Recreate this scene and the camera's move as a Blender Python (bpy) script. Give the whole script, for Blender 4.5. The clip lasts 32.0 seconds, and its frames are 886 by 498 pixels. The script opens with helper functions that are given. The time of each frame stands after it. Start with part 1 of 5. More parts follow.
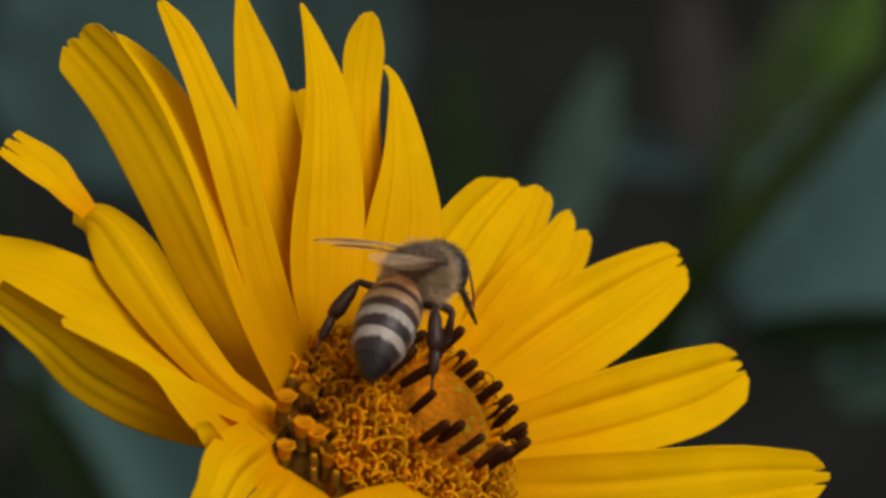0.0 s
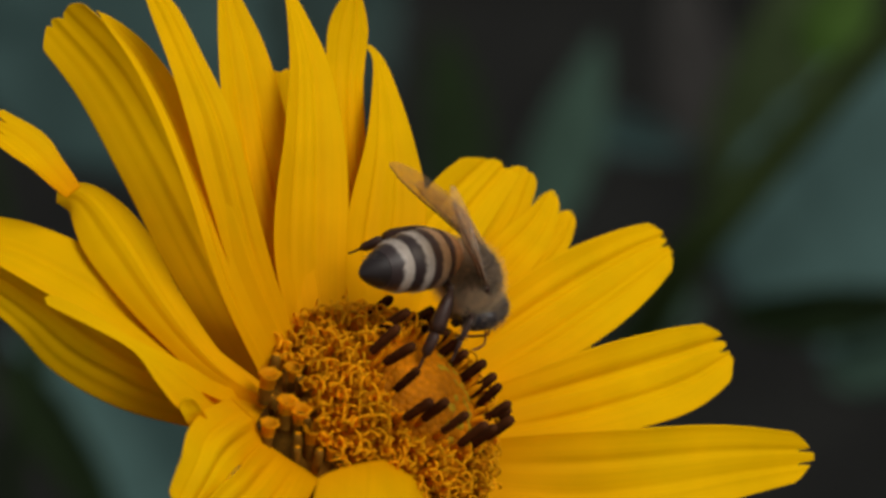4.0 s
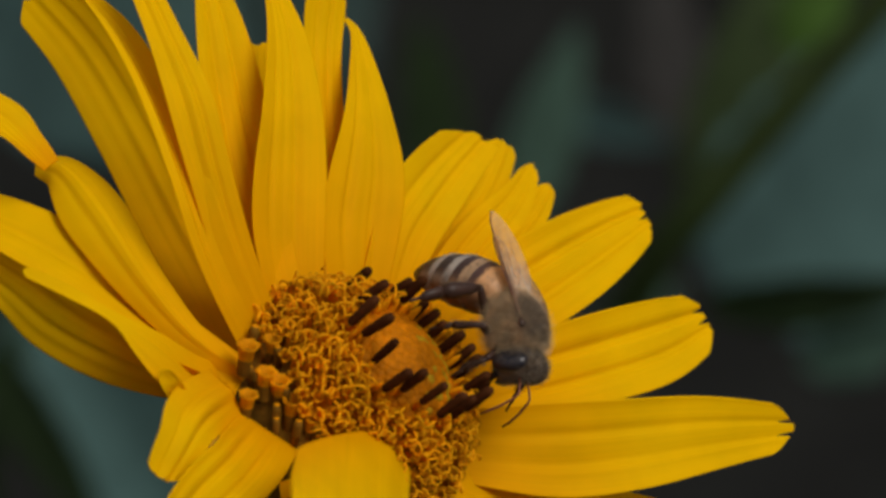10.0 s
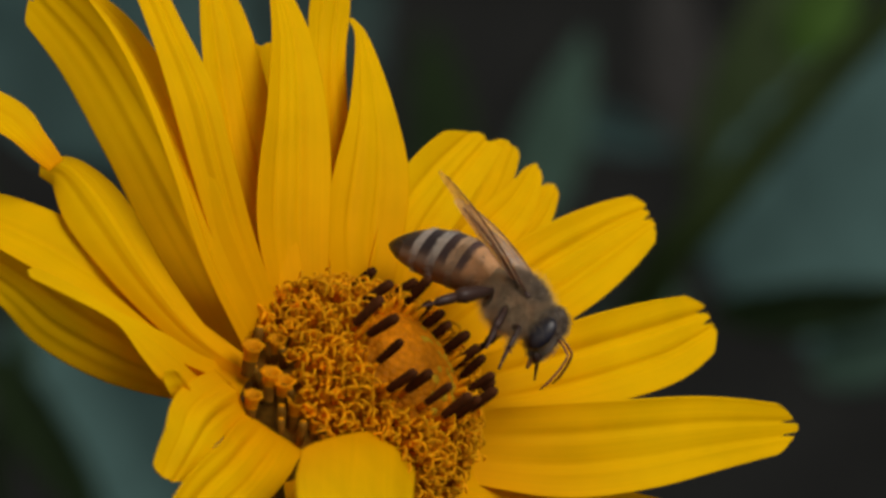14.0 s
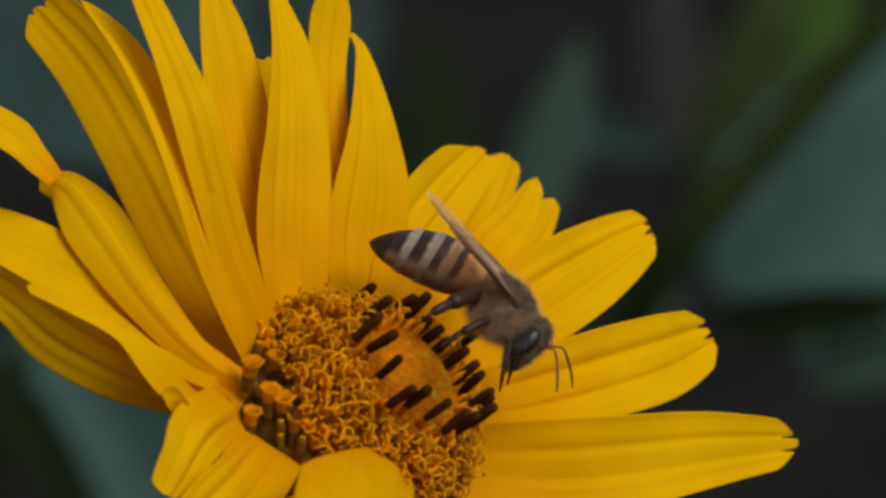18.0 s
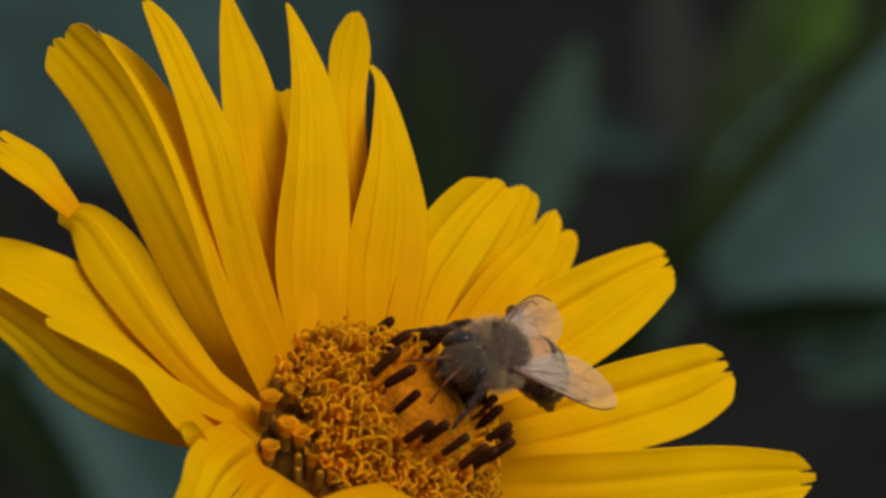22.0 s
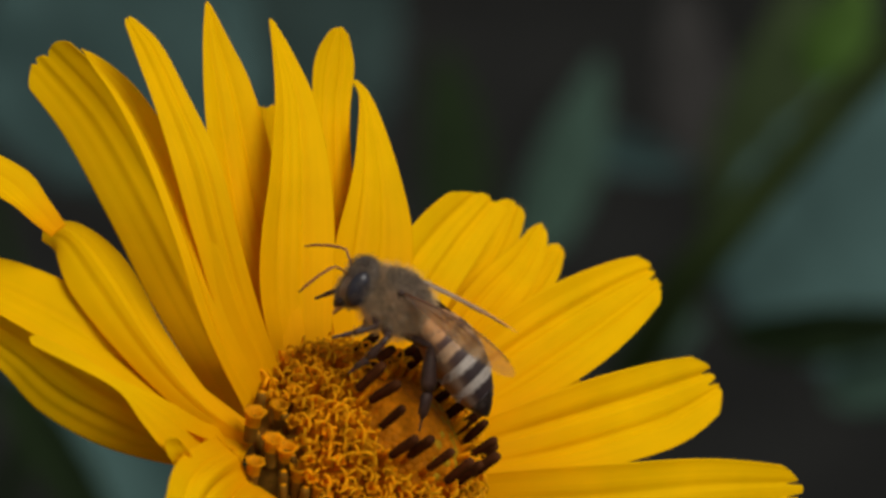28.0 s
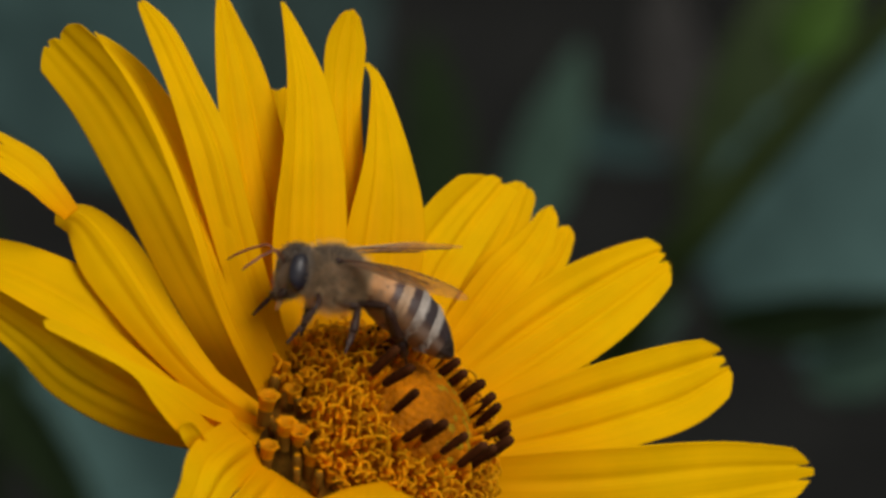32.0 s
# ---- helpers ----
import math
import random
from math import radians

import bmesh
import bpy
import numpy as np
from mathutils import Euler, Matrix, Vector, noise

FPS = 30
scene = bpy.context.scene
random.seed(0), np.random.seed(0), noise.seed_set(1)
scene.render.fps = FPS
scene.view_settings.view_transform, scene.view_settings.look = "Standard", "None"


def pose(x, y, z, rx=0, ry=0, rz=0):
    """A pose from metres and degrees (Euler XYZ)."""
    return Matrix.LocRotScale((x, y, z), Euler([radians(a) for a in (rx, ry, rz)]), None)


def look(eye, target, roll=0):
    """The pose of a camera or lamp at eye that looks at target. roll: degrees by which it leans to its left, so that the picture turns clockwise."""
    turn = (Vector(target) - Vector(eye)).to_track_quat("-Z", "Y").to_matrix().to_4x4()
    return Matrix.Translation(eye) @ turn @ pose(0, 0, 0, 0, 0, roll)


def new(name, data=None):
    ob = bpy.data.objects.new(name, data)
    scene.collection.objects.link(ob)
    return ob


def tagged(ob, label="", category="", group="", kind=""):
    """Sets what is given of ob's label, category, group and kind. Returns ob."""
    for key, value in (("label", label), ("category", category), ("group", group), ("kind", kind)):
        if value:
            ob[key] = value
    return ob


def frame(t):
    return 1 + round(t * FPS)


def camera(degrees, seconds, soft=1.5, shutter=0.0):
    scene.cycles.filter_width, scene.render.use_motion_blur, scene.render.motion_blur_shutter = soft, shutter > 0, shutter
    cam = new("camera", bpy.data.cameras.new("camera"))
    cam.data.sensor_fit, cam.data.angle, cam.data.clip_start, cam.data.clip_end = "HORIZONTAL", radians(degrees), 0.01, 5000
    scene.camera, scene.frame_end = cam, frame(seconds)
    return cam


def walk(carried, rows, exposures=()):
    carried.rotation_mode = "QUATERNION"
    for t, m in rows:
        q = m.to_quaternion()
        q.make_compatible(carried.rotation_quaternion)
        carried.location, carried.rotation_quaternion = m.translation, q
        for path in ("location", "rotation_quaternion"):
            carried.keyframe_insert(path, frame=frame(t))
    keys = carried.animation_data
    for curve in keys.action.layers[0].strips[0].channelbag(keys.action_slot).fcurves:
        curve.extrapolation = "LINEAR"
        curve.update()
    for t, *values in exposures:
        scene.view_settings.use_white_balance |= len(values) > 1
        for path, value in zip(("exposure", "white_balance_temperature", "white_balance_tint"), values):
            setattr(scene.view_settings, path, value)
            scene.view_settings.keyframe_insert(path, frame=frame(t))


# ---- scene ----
cam = camera(6.4077, 32.0, soft=3.1)
PX = 3.57e-5  # metres across one step of the plan at the flower
FAR = 0.5  # metres from the lens to the flower
TILT = 22  # degrees by which the camera looks down
CENTRE = Vector((0.0, 0.0, 0.62))
VIEW = Matrix.Translation(CENTRE) @ Euler((radians(90 - TILT), 0, 0)).to_matrix().to_4x4()


def gaze(left, up):
    """The camera's pose, turned a little to its left and up."""
    return VIEW @ Matrix.Translation((0, 0, FAR)) @ pose(0, 0, 0, up, left, 0)


cam.data.dof.use_dof = True
cam.data.dof.focus_distance = FAR + 0.003
cam.data.dof.aperture_fstop = cam.data.lens / 5.0
walk(cam, [
    (0, gaze(0.245, 0.221)),
    (2, gaze(0.245, 0.135)),
    (3.5, gaze(0.200, 0.082)),
    (6, gaze(0.127, 0.074)),
    (7, gaze(0.094, 0.065)),
    (9, gaze(0.000, 0.000)),
    (11, gaze(0.041, 0.008)),
    (13, gaze(0.065, 0.037)),
    (17, gaze(0.094, 0.074)),
    (19, gaze(0.020, 0.090)),
    (21, gaze(0.049, 0.082)),
    (23, gaze(0.053, 0.147)),
    (25, gaze(0.131, 0.184)),
    (28, gaze(0.184, 0.221)),
    (30, gaze(0.131, 0.184)),
    (32, gaze(0.045, 0.127)),
], [(0, -0.2), (3, -0.23), (6, -0.28), (17, -0.3), (25, -0.26), (28, -0.15), (29.5, -0.15), (30, 0.0), (30.5, -0.13), (32, -0.2)])

# ---- light ----
world = bpy.data.worlds.new("sky")
world.use_nodes = True
scene.world = world
sky = world.node_tree.nodes.new("ShaderNodeTexSky")
sky.sky_type = "NISHITA"
sky.sun_disc = False
sky.sun_elevation, sky.sun_rotation = radians(50), radians(133)
sky.dust_density, sky.ozone_density = 4.0, 0.5
cloud = world.node_tree.nodes.new("ShaderNodeMix")  # a thin even cloud over the blue
cloud.data_type = "RGBA"
cloud.inputs["Factor"].default_value = 0.75
cloud.inputs["B"].default_value = (7.0, 6.9, 6.6, 1)
world.node_tree.links.new(sky.outputs[0], cloud.inputs["A"])
world.node_tree.links.new(cloud.outputs["Result"], world.node_tree.nodes["Background"].inputs[0])
world.node_tree.nodes["Background"].inputs[1].default_value = 0.056
sun_data = bpy.data.lights.new("sun", "SUN")
sun_data.energy, sun_data.angle, sun_data.color = 2.46, radians(32), (1.0, 0.95, 0.87)
sun = new("sun", sun_data)
sun.matrix_world = look((1.3, -1.2, 2.7), (0, 0, 0.6))


# ---- materials ----
def material(name, colour, rough=0.6, **more):
    """A principled material with two scales of colour noise and a fine bump."""
    m = bpy.data.materials.new(name)
    m.use_nodes = True
    nt = m.node_tree
    bsdf = nt.nodes["Principled BSDF"]
    bsdf.inputs["Roughness"].default_value = rough
    bsdf.inputs["Specular IOR Level"].default_value = more.get("spec", 0.35)
    coord = nt.nodes.new("ShaderNodeTexCoord")
    grow = more.get("size", 0.002)
    vary = more.get("vary", 0.25)
    mixed = None
    for scale, share in ((1 / grow, vary), (7 / grow, vary * 0.7)):
        tex = nt.nodes.new("ShaderNodeTexNoise")
        tex.inputs["Scale"].default_value = scale
        tex.inputs["Detail"].default_value = 4
        nt.links.new(coord.outputs["Object"], tex.inputs["Vector"])
        ramp = nt.nodes.new("ShaderNodeMapRange")
        ramp.inputs["From Min"].default_value, ramp.inputs["From Max"].default_value = 0.3, 0.7
        ramp.inputs["To Min"].default_value, ramp.inputs["To Max"].default_value = 1 - share, 1 + share
        nt.links.new(tex.outputs["Fac"], ramp.inputs["Value"])
        if mixed is None:
            mixed = ramp
        else:
            mul = nt.nodes.new("ShaderNodeMath")
            mul.operation = "MULTIPLY"
            nt.links.new(mixed.outputs[0], mul.inputs[0])
            nt.links.new(ramp.outputs[0], mul.inputs[1])
            mixed = mul
    info = nt.nodes.new("ShaderNodeObjectInfo")
    rnd = nt.nodes.new("ShaderNodeMapRange")
    rnd.inputs["To Min"].default_value = 1 - more.get("each", 0.0)
    rnd.inputs["To Max"].default_value = 1 + more.get("each", 0.0)
    nt.links.new(info.outputs["Random"], rnd.inputs["Value"])
    both = nt.nodes.new("ShaderNodeMath")
    both.operation = "MULTIPLY"
    nt.links.new(mixed.outputs[0], both.inputs[0])
    nt.links.new(rnd.outputs[0], both.inputs[1])
    scale_colour = nt.nodes.new("ShaderNodeVectorMath")
    scale_colour.operation = "SCALE"
    scale_colour.inputs[0].default_value = colour
    nt.links.new(both.outputs[0], scale_colour.inputs["Scale"])
    nt.links.new(scale_colour.outputs[0], bsdf.inputs["Base Color"])
    bump = nt.nodes.new("ShaderNodeBump")
    bump.inputs["Strength"].default_value = more.get("bump", 0.2)
    bump.inputs["Distance"].default_value = grow * 0.05
    nt.links.new(tex.outputs["Fac"], bump.inputs["Height"])
    nt.links.new(bump.outputs[0], bsdf.inputs["Normal"])
    if more.get("sheen"):
        bsdf.inputs["Sheen Weight"].default_value = more["sheen"]
        bsdf.inputs["Sheen Roughness"].default_value = 0.5
    if more.get("through"):
        out = nt.nodes["Material Output"]
        thin = nt.nodes.new("ShaderNodeBsdfTranslucent")
        nt.links.new(scale_colour.outputs[0], thin.inputs["Color"])
        mix = nt.nodes.new("ShaderNodeMixShader")
        mix.inputs[0].default_value = more["through"]
        nt.links.new(bsdf.outputs[0], mix.inputs[1])
        nt.links.new(thin.outputs[0], mix.inputs[2])
        nt.links.new(mix.outputs[0], out.inputs["Surface"])
    return m


def petal_material():
    """Yellow petal: lengthwise veins, a warmer base, thin enough to let some light through."""
    m = bpy.data.materials.new("petal_yellow")
    m.use_nodes = True
    nt = m.node_tree
    bsdf, out = nt.nodes["Principled BSDF"], nt.nodes["Material Output"]
    uv = nt.nodes.new("ShaderNodeUVMap")
    uv.uv_map = "along"
    split = nt.nodes.new("ShaderNodeSeparateXYZ")
    nt.links.new(uv.outputs[0], split.inputs[0])
    stretch = nt.nodes.new("ShaderNodeMapping")
    stretch.inputs["Scale"].default_value = (26, 1.6, 1)
    nt.links.new(uv.outputs[0], stretch.inputs[0])
    veins = nt.nodes.new("ShaderNodeTexNoise")
    veins.inputs["Scale"].default_value = 1.0
    veins.inputs["Detail"].default_value = 5
    nt.links.new(stretch.outputs[0], veins.inputs["Vector"])
    coord = nt.nodes.new("ShaderNodeTexCoord")
    blot = nt.nodes.new("ShaderNodeTexNoise")
    blot.inputs["Scale"].default_value = 260
    blot.inputs["Detail"].default_value = 3
    nt.links.new(coord.outputs["Object"], blot.inputs["Vector"])
    ramp = nt.nodes.new("ShaderNodeValToRGB")
    ramp.color_ramp.elements[0].position, ramp.color_ramp.elements[0].color = 0.0, (0.86, 0.385, 0.0, 1)
    ramp.color_ramp.elements[1].position, ramp.color_ramp.elements[1].color = 0.55, (0.92, 0.558, 0.0, 1)
    nt.links.new(split.outputs[1], ramp.inputs[0])
    tone = nt.nodes.new("ShaderNodeMath")
    tone.operation = "MULTIPLY_ADD"
    tone.inputs[1].default_value, tone.inputs[2].default_value = 0.16, 0.81
    nt.links.new(veins.outputs["Fac"], tone.inputs[0])
    tone2 = nt.nodes.new("ShaderNodeMath")
    tone2.operation = "MULTIPLY_ADD"
    tone2.inputs[1].default_value = 0.22
    nt.links.new(blot.outputs["Fac"], tone2.inputs[0])
    nt.links.new(tone.outputs[0], tone2.inputs[2])
    col = nt.nodes.new("ShaderNodeVectorMath")
    col.operation = "SCALE"
    nt.links.new(ramp.outputs[0], col.inputs[0])
    nt.links.new(tone2.outputs[0], col.inputs["Scale"])
    nt.links.new(col.outputs[0], bsdf.inputs["Base Color"])
    bsdf.inputs["Roughness"].default_value = 0.62
    bsdf.inputs["Specular IOR Level"].default_value = 0.03
    bump = nt.nodes.new("ShaderNodeBump")
    bump.inputs["Strength"].default_value, bump.inputs["Distance"].default_value = 0.16, 0.00012
    nt.links.new(veins.outputs["Fac"], bump.inputs["Height"])
    nt.links.new(bump.outputs[0], bsdf.inputs["Normal"])
    thin = nt.nodes.new("ShaderNodeBsdfTranslucent")
    nt.links.new(col.outputs[0], thin.inputs["Color"])
    mix = nt.nodes.new("ShaderNodeMixShader")
    mix.inputs[0].default_value = 0.3
    nt.links.new(bsdf.outputs[0], mix.inputs[1])
    nt.links.new(thin.outputs[0], mix.inputs[2])
    nt.links.new(mix.outputs[0], out.inputs["Surface"])
    return m


def wing_material():
    """A clear membrane with a milk-white, slightly rosy shine and fine creases; towards the root the shine is painted
    in.
    """
    m = bpy.data.materials.new("wing_membrane")
    m.use_nodes = True
    nt = m.node_tree
    bsdf, out = nt.nodes["Principled BSDF"], nt.nodes["Material Output"]
    bsdf.inputs["Roughness"].default_value = 0.35
    bsdf.inputs["Specular IOR Level"].default_value = 0.3
    coord = nt.nodes.new("ShaderNodeTexCoord")
    tex = nt.nodes.new("ShaderNodeTexNoise")
    tex.inputs["Scale"].default_value = 700
    nt.links.new(coord.outputs["Object"], tex.inputs["Vector"])
    place = nt.nodes.new("ShaderNodeSeparateXYZ")
    nt.links.new(coord.outputs["Object"], place.inputs[0])
    along = nt.nodes.new("ShaderNodeMapRange")  # sky shine painted in: whiter and less clear towards the root
    along.inputs["From Min"].default_value, along.inputs["From Max"].default_value = 0.0012, 0.0058
    nt.links.new(place.outputs[0], along.inputs["Value"])
    # the lavender root colour stands in for reflected sky
    tint = nt.nodes.new("ShaderNodeMix")
    tint.data_type = "RGBA"
    tint.inputs["A"].default_value, tint.inputs["B"].default_value = (0.90, 0.84, 0.88, 1), (1.0, 0.88, 0.66, 1)
    nt.links.new(along.outputs[0], tint.inputs["Factor"])
    nt.links.new(tint.outputs["Result"], bsdf.inputs["Base Color"])
    bump = nt.nodes.new("ShaderNodeBump")
    bump.inputs["Strength"].default_value, bump.inputs["Distance"].default_value = 0.6, 0.0002
    nt.links.new(tex.outputs["Fac"], bump.inputs["Height"])
    nt.links.new(bump.outputs[0], bsdf.inputs["Normal"])
    glow = nt.nodes.new("ShaderNodeBsdfTranslucent")
    glow.inputs["Color"].default_value = (0.97, 0.84, 0.72, 1)
    milk = nt.nodes.new("ShaderNodeMixShader")
    milk.inputs[0].default_value = 0.2
    nt.links.new(bsdf.outputs[0], milk.inputs[1])
    nt.links.new(glow.outputs[0], milk.inputs[2])
    clear = nt.nodes.new("ShaderNodeBsdfTransparent")
    clear.inputs["Color"].default_value = (0.98, 0.93, 0.84, 1)
    patch = nt.nodes.new("ShaderNodeMapRange")
    patch.inputs["To Min"].default_value, patch.inputs["To Max"].default_value = -0.06, 0.06
    nt.links.new(tex.outputs["Fac"], patch.inputs["Value"])
    root_shine = nt.nodes.new("ShaderNodeMapRange")
    root_shine.inputs["To Min"].default_value, root_shine.inputs["To Max"].default_value = 0.27, 0.13
    nt.links.new(along.outputs[0], root_shine.inputs["Value"])
    cover = nt.nodes.new("ShaderNodeMath")
    nt.links.new(root_shine.outputs[0], cover.inputs[0])
    nt.links.new(patch.outputs[0], cover.inputs[1])
    mix = nt.nodes.new("ShaderNodeMixShader")
    nt.links.new(cover.outputs[0], mix.inputs[0])
    nt.links.new(clear.outputs[0], mix.inputs[1])
    nt.links.new(milk.outputs[0], mix.inputs[2])
    sheen = nt.nodes.new("ShaderNodeBsdfGlossy")
    sheen.inputs["Color"].default_value = (1.0, 0.96, 0.95, 1)
    sheen.inputs["Roughness"].default_value = 0.4
    nt.links.new(bump.outputs[0], sheen.inputs["Normal"])
    coat = nt.nodes.new("ShaderNodeMixShader")
    shine = nt.nodes.new("ShaderNodeMapRange")
    shine.inputs["To Min"].default_value, shine.inputs["To Max"].default_value = 0.08, 0.05
    nt.links.new(along.outputs[0], shine.inputs["Value"])
    nt.links.new(shine.outputs[0], coat.inputs[0])
    nt.links.new(mix.outputs[0], coat.inputs[1])
    nt.links.new(sheen.outputs[0], coat.inputs[2])
    nt.links.new(coat.outputs[0], out.inputs["Surface"])
    return m


def plate_material(name, front, rear, start, belly=(0.20, 0.10, 0.05)):
    """A plate of the abdomen: front colour, a soft uneven edge, then the rear colour; amber-brown below."""
    m = material(name, front, 0.45, size=0.001, spec=0.4, vary=0.12)
    nt = m.node_tree
    bsdf = nt.nodes["Principled BSDF"]
    ground_colour = bsdf.inputs["Base Color"].links[0].from_socket
    uv = nt.nodes.new("ShaderNodeUVMap")
    uv.uv_map = "along"
    split = nt.nodes.new("ShaderNodeSeparateXYZ")
    nt.links.new(uv.outputs[0], split.inputs[0])
    coord = nt.nodes.new("ShaderNodeTexCoord")
    tex = nt.nodes.new("ShaderNodeTexNoise")
    tex.inputs["Scale"].default_value = 2600
    nt.links.new(coord.outputs["Object"], tex.inputs["Vector"])
    wob = nt.nodes.new("ShaderNodeMath")
    wob.operation = "MULTIPLY_ADD"
    wob.inputs[1].default_value = 0.28
    nt.links.new(tex.outputs["Fac"], wob.inputs[0])
    nt.links.new(split.outputs[1], wob.inputs[2])
    edge = nt.nodes.new("ShaderNodeMapRange")
    edge.interpolation_type = "SMOOTHSTEP"
    edge.inputs["From Min"].default_value, edge.inputs["From Max"].default_value = start + 0.07, start + 0.25
    nt.links.new(wob.outputs[0], edge.inputs["Value"])
    mix = nt.nodes.new("ShaderNodeMix")
    mix.data_type = "RGBA"
    mix.inputs["B"].default_value = (*rear, 1)
    fade = nt.nodes.new("ShaderNodeMapRange")
    fade.inputs["From Min"].default_value, fade.inputs["From Max"].default_value = -0.5, 0.1
    nt.links.new(split.outputs[0], fade.inputs["Value"])
    share = nt.nodes.new("ShaderNodeMath")
    share.operation = "MULTIPLY"
    nt.links.new(edge.outputs[0], share.inputs[0])
    nt.links.new(fade.outputs[0], share.inputs[1])
    nt.links.new(share.outputs[0], mix.inputs["Factor"])
    nt.links.new(ground_colour, mix.inputs["A"])
    low = nt.nodes.new("ShaderNodeMapRange")
    low.inputs["From Min"].default_value, low.inputs["From Max"].default_value = 0.3, -0.5
    nt.links.new(split.outputs[0], low.inputs["Value"])
    under = nt.nodes.new("ShaderNodeMix")
    under.data_type = "RGBA"
    under.inputs["B"].default_value = (*belly, 1)
    nt.links.new(low.outputs[0], under.inputs["Factor"])
    nt.links.new(mix.outputs["Result"], under.inputs["A"])
    nt.links.new(under.outputs["Result"], bsdf.inputs["Base Color"])
    return m


PETAL = petal_material()
WING = wing_material()
FLORET = material("floret_gold", (0.80, 0.32, 0.002), 0.6, size=0.001, each=0.22, through=0.3, spec=0.06)
STYLE = material("style_yellow", (0.90, 0.41, 0.004), 0.6, size=0.0008, each=0.2, through=0.25, spec=0.06)
TUBE = material("floret_green", (0.19, 0.085, 0.008), 0.6, size=0.001, each=0.3, spec=0.06)
BUD = material("bud_orange", (0.47, 0.145, 0.001), 0.6, size=0.0034, vary=0.34, each=0.14, through=0.15, spec=0.06)
BUD_GREEN = material("bud_green", (0.34, 0.19, 0.006), 0.6, size=0.0012, spec=0.06)
ANTHER = material("anther_brown", (0.062, 0.021, 0.007), 0.9, size=0.0006, each=0.3, bump=0.5, spec=0.03)
CORE = material("receptacle", (0.60, 0.21, 0.003), 0.8, size=0.001, spec=0.06)
CALYX = material("calyx_green", (0.06, 0.11, 0.02), 0.6, size=0.003)
STEM = material("stem_green", (0.05, 0.10, 0.02), 0.55, size=0.004)
FUR_TAN = material("fur_tan", (0.86, 0.64, 0.38), 0.8, size=0.001, sheen=0.3, through=0.5)
FUR_DARK = material("fur_dark", (0.15, 0.10, 0.06), 0.8, size=0.001, sheen=0.2)
FUR_BROWN = material("fur_brown", (0.25, 0.175, 0.115), 0.8, size=0.001, sheen=0.3, through=0.3)
FUR_BASE = material("fur_base", (0.22, 0.15, 0.095), 0.9, size=0.001)
ANTENNA = material("antenna_brown", (0.20, 0.065, 0.03), 0.45, size=0.0006)
FUR_FACE = material("fur_face", (0.27, 0.20, 0.13), 0.8, size=0.001, sheen=0.2)
FUR_PALE = material("fur_pale", (0.46, 0.40, 0.34), 0.8, size=0.001, sheen=0.3)
SHELL_AMBER = material("shell_amber", (0.56, 0.32, 0.13), 0.5, size=0.0012, spec=0.4, vary=0.1)
PLATE_AMBER = plate_material("plate_amber", (0.54, 0.27, 0.11), (0.07, 0.032, 0.024), 0.66)
PLATE_BUFF = plate_material("plate_buff", (0.47, 0.29, 0.16), (0.050, 0.026, 0.022), 0.57)
PLATE_PALE = plate_material("plate_pale", (0.46, 0.40, 0.35), (0.032, 0.020, 0.020), 0.50)
PLATE_TIP = plate_material("plate_tip", (0.10, 0.08, 0.07), (0.014, 0.009, 0.009), -0.05, (0.035, 0.018, 0.014))
SHELL_LEG = material("leg_brown", (0.045, 0.022, 0.016), 0.42, size=0.0006, spec=0.25)
EYE = material("eye_black", (0.014, 0.012, 0.020), 0.36, size=0.0004, spec=0.6, bump=0.1)
VEIN_DARK = material("vein_dark", (0.13, 0.055, 0.028), 0.5, size=0.0006)
VEIN = material("vein_brown", (0.30, 0.14, 0.055), 0.5, size=0.0006)
# backdrop leaves and stems: the garden's shade is darkened into these colours
LEAF_TEAL = material("leaf_blue_green", (0.040, 0.075, 0.074), 0.85, size=0.03, vary=0.2, spec=0.1)
# brighter copy of LEAF_TEAL: the stronger light is put into its colour
LEAF_LIT = material("leaf_teal_lit", (0.056, 0.106, 0.102), 0.85, size=0.03, vary=0.2, spec=0.1)
LEAF_GREEN = material("leaf_green", (0.046, 0.094, 0.017), 0.8, size=0.03, spec=0.1)
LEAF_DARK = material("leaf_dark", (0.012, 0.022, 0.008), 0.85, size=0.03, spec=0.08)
STEM_SHADE = material("stem_olive_shaded", (0.021, 0.034, 0.009), 0.7, size=0.02, spec=0.1)
# LEAF_TEAL made darker still, with deeper shade put into its colour
LEAF_SHADE = material("leaf_teal_shaded", (0.025, 0.043, 0.041), 0.85, size=0.03, spec=0.1)
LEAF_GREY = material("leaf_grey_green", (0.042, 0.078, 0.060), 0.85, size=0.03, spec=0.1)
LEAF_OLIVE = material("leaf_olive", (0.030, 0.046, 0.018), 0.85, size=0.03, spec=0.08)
LEAF_DRY = material("leaf_dry", (0.037, 0.036, 0.035), 0.9, size=0.03, spec=0.08)
# soil darkened far below its own tone to hold the plants' shade
SOIL = material("soil_shaded", (0.0096, 0.0100, 0.0093), 0.95, size=0.05, vary=0.4, spec=0.1)


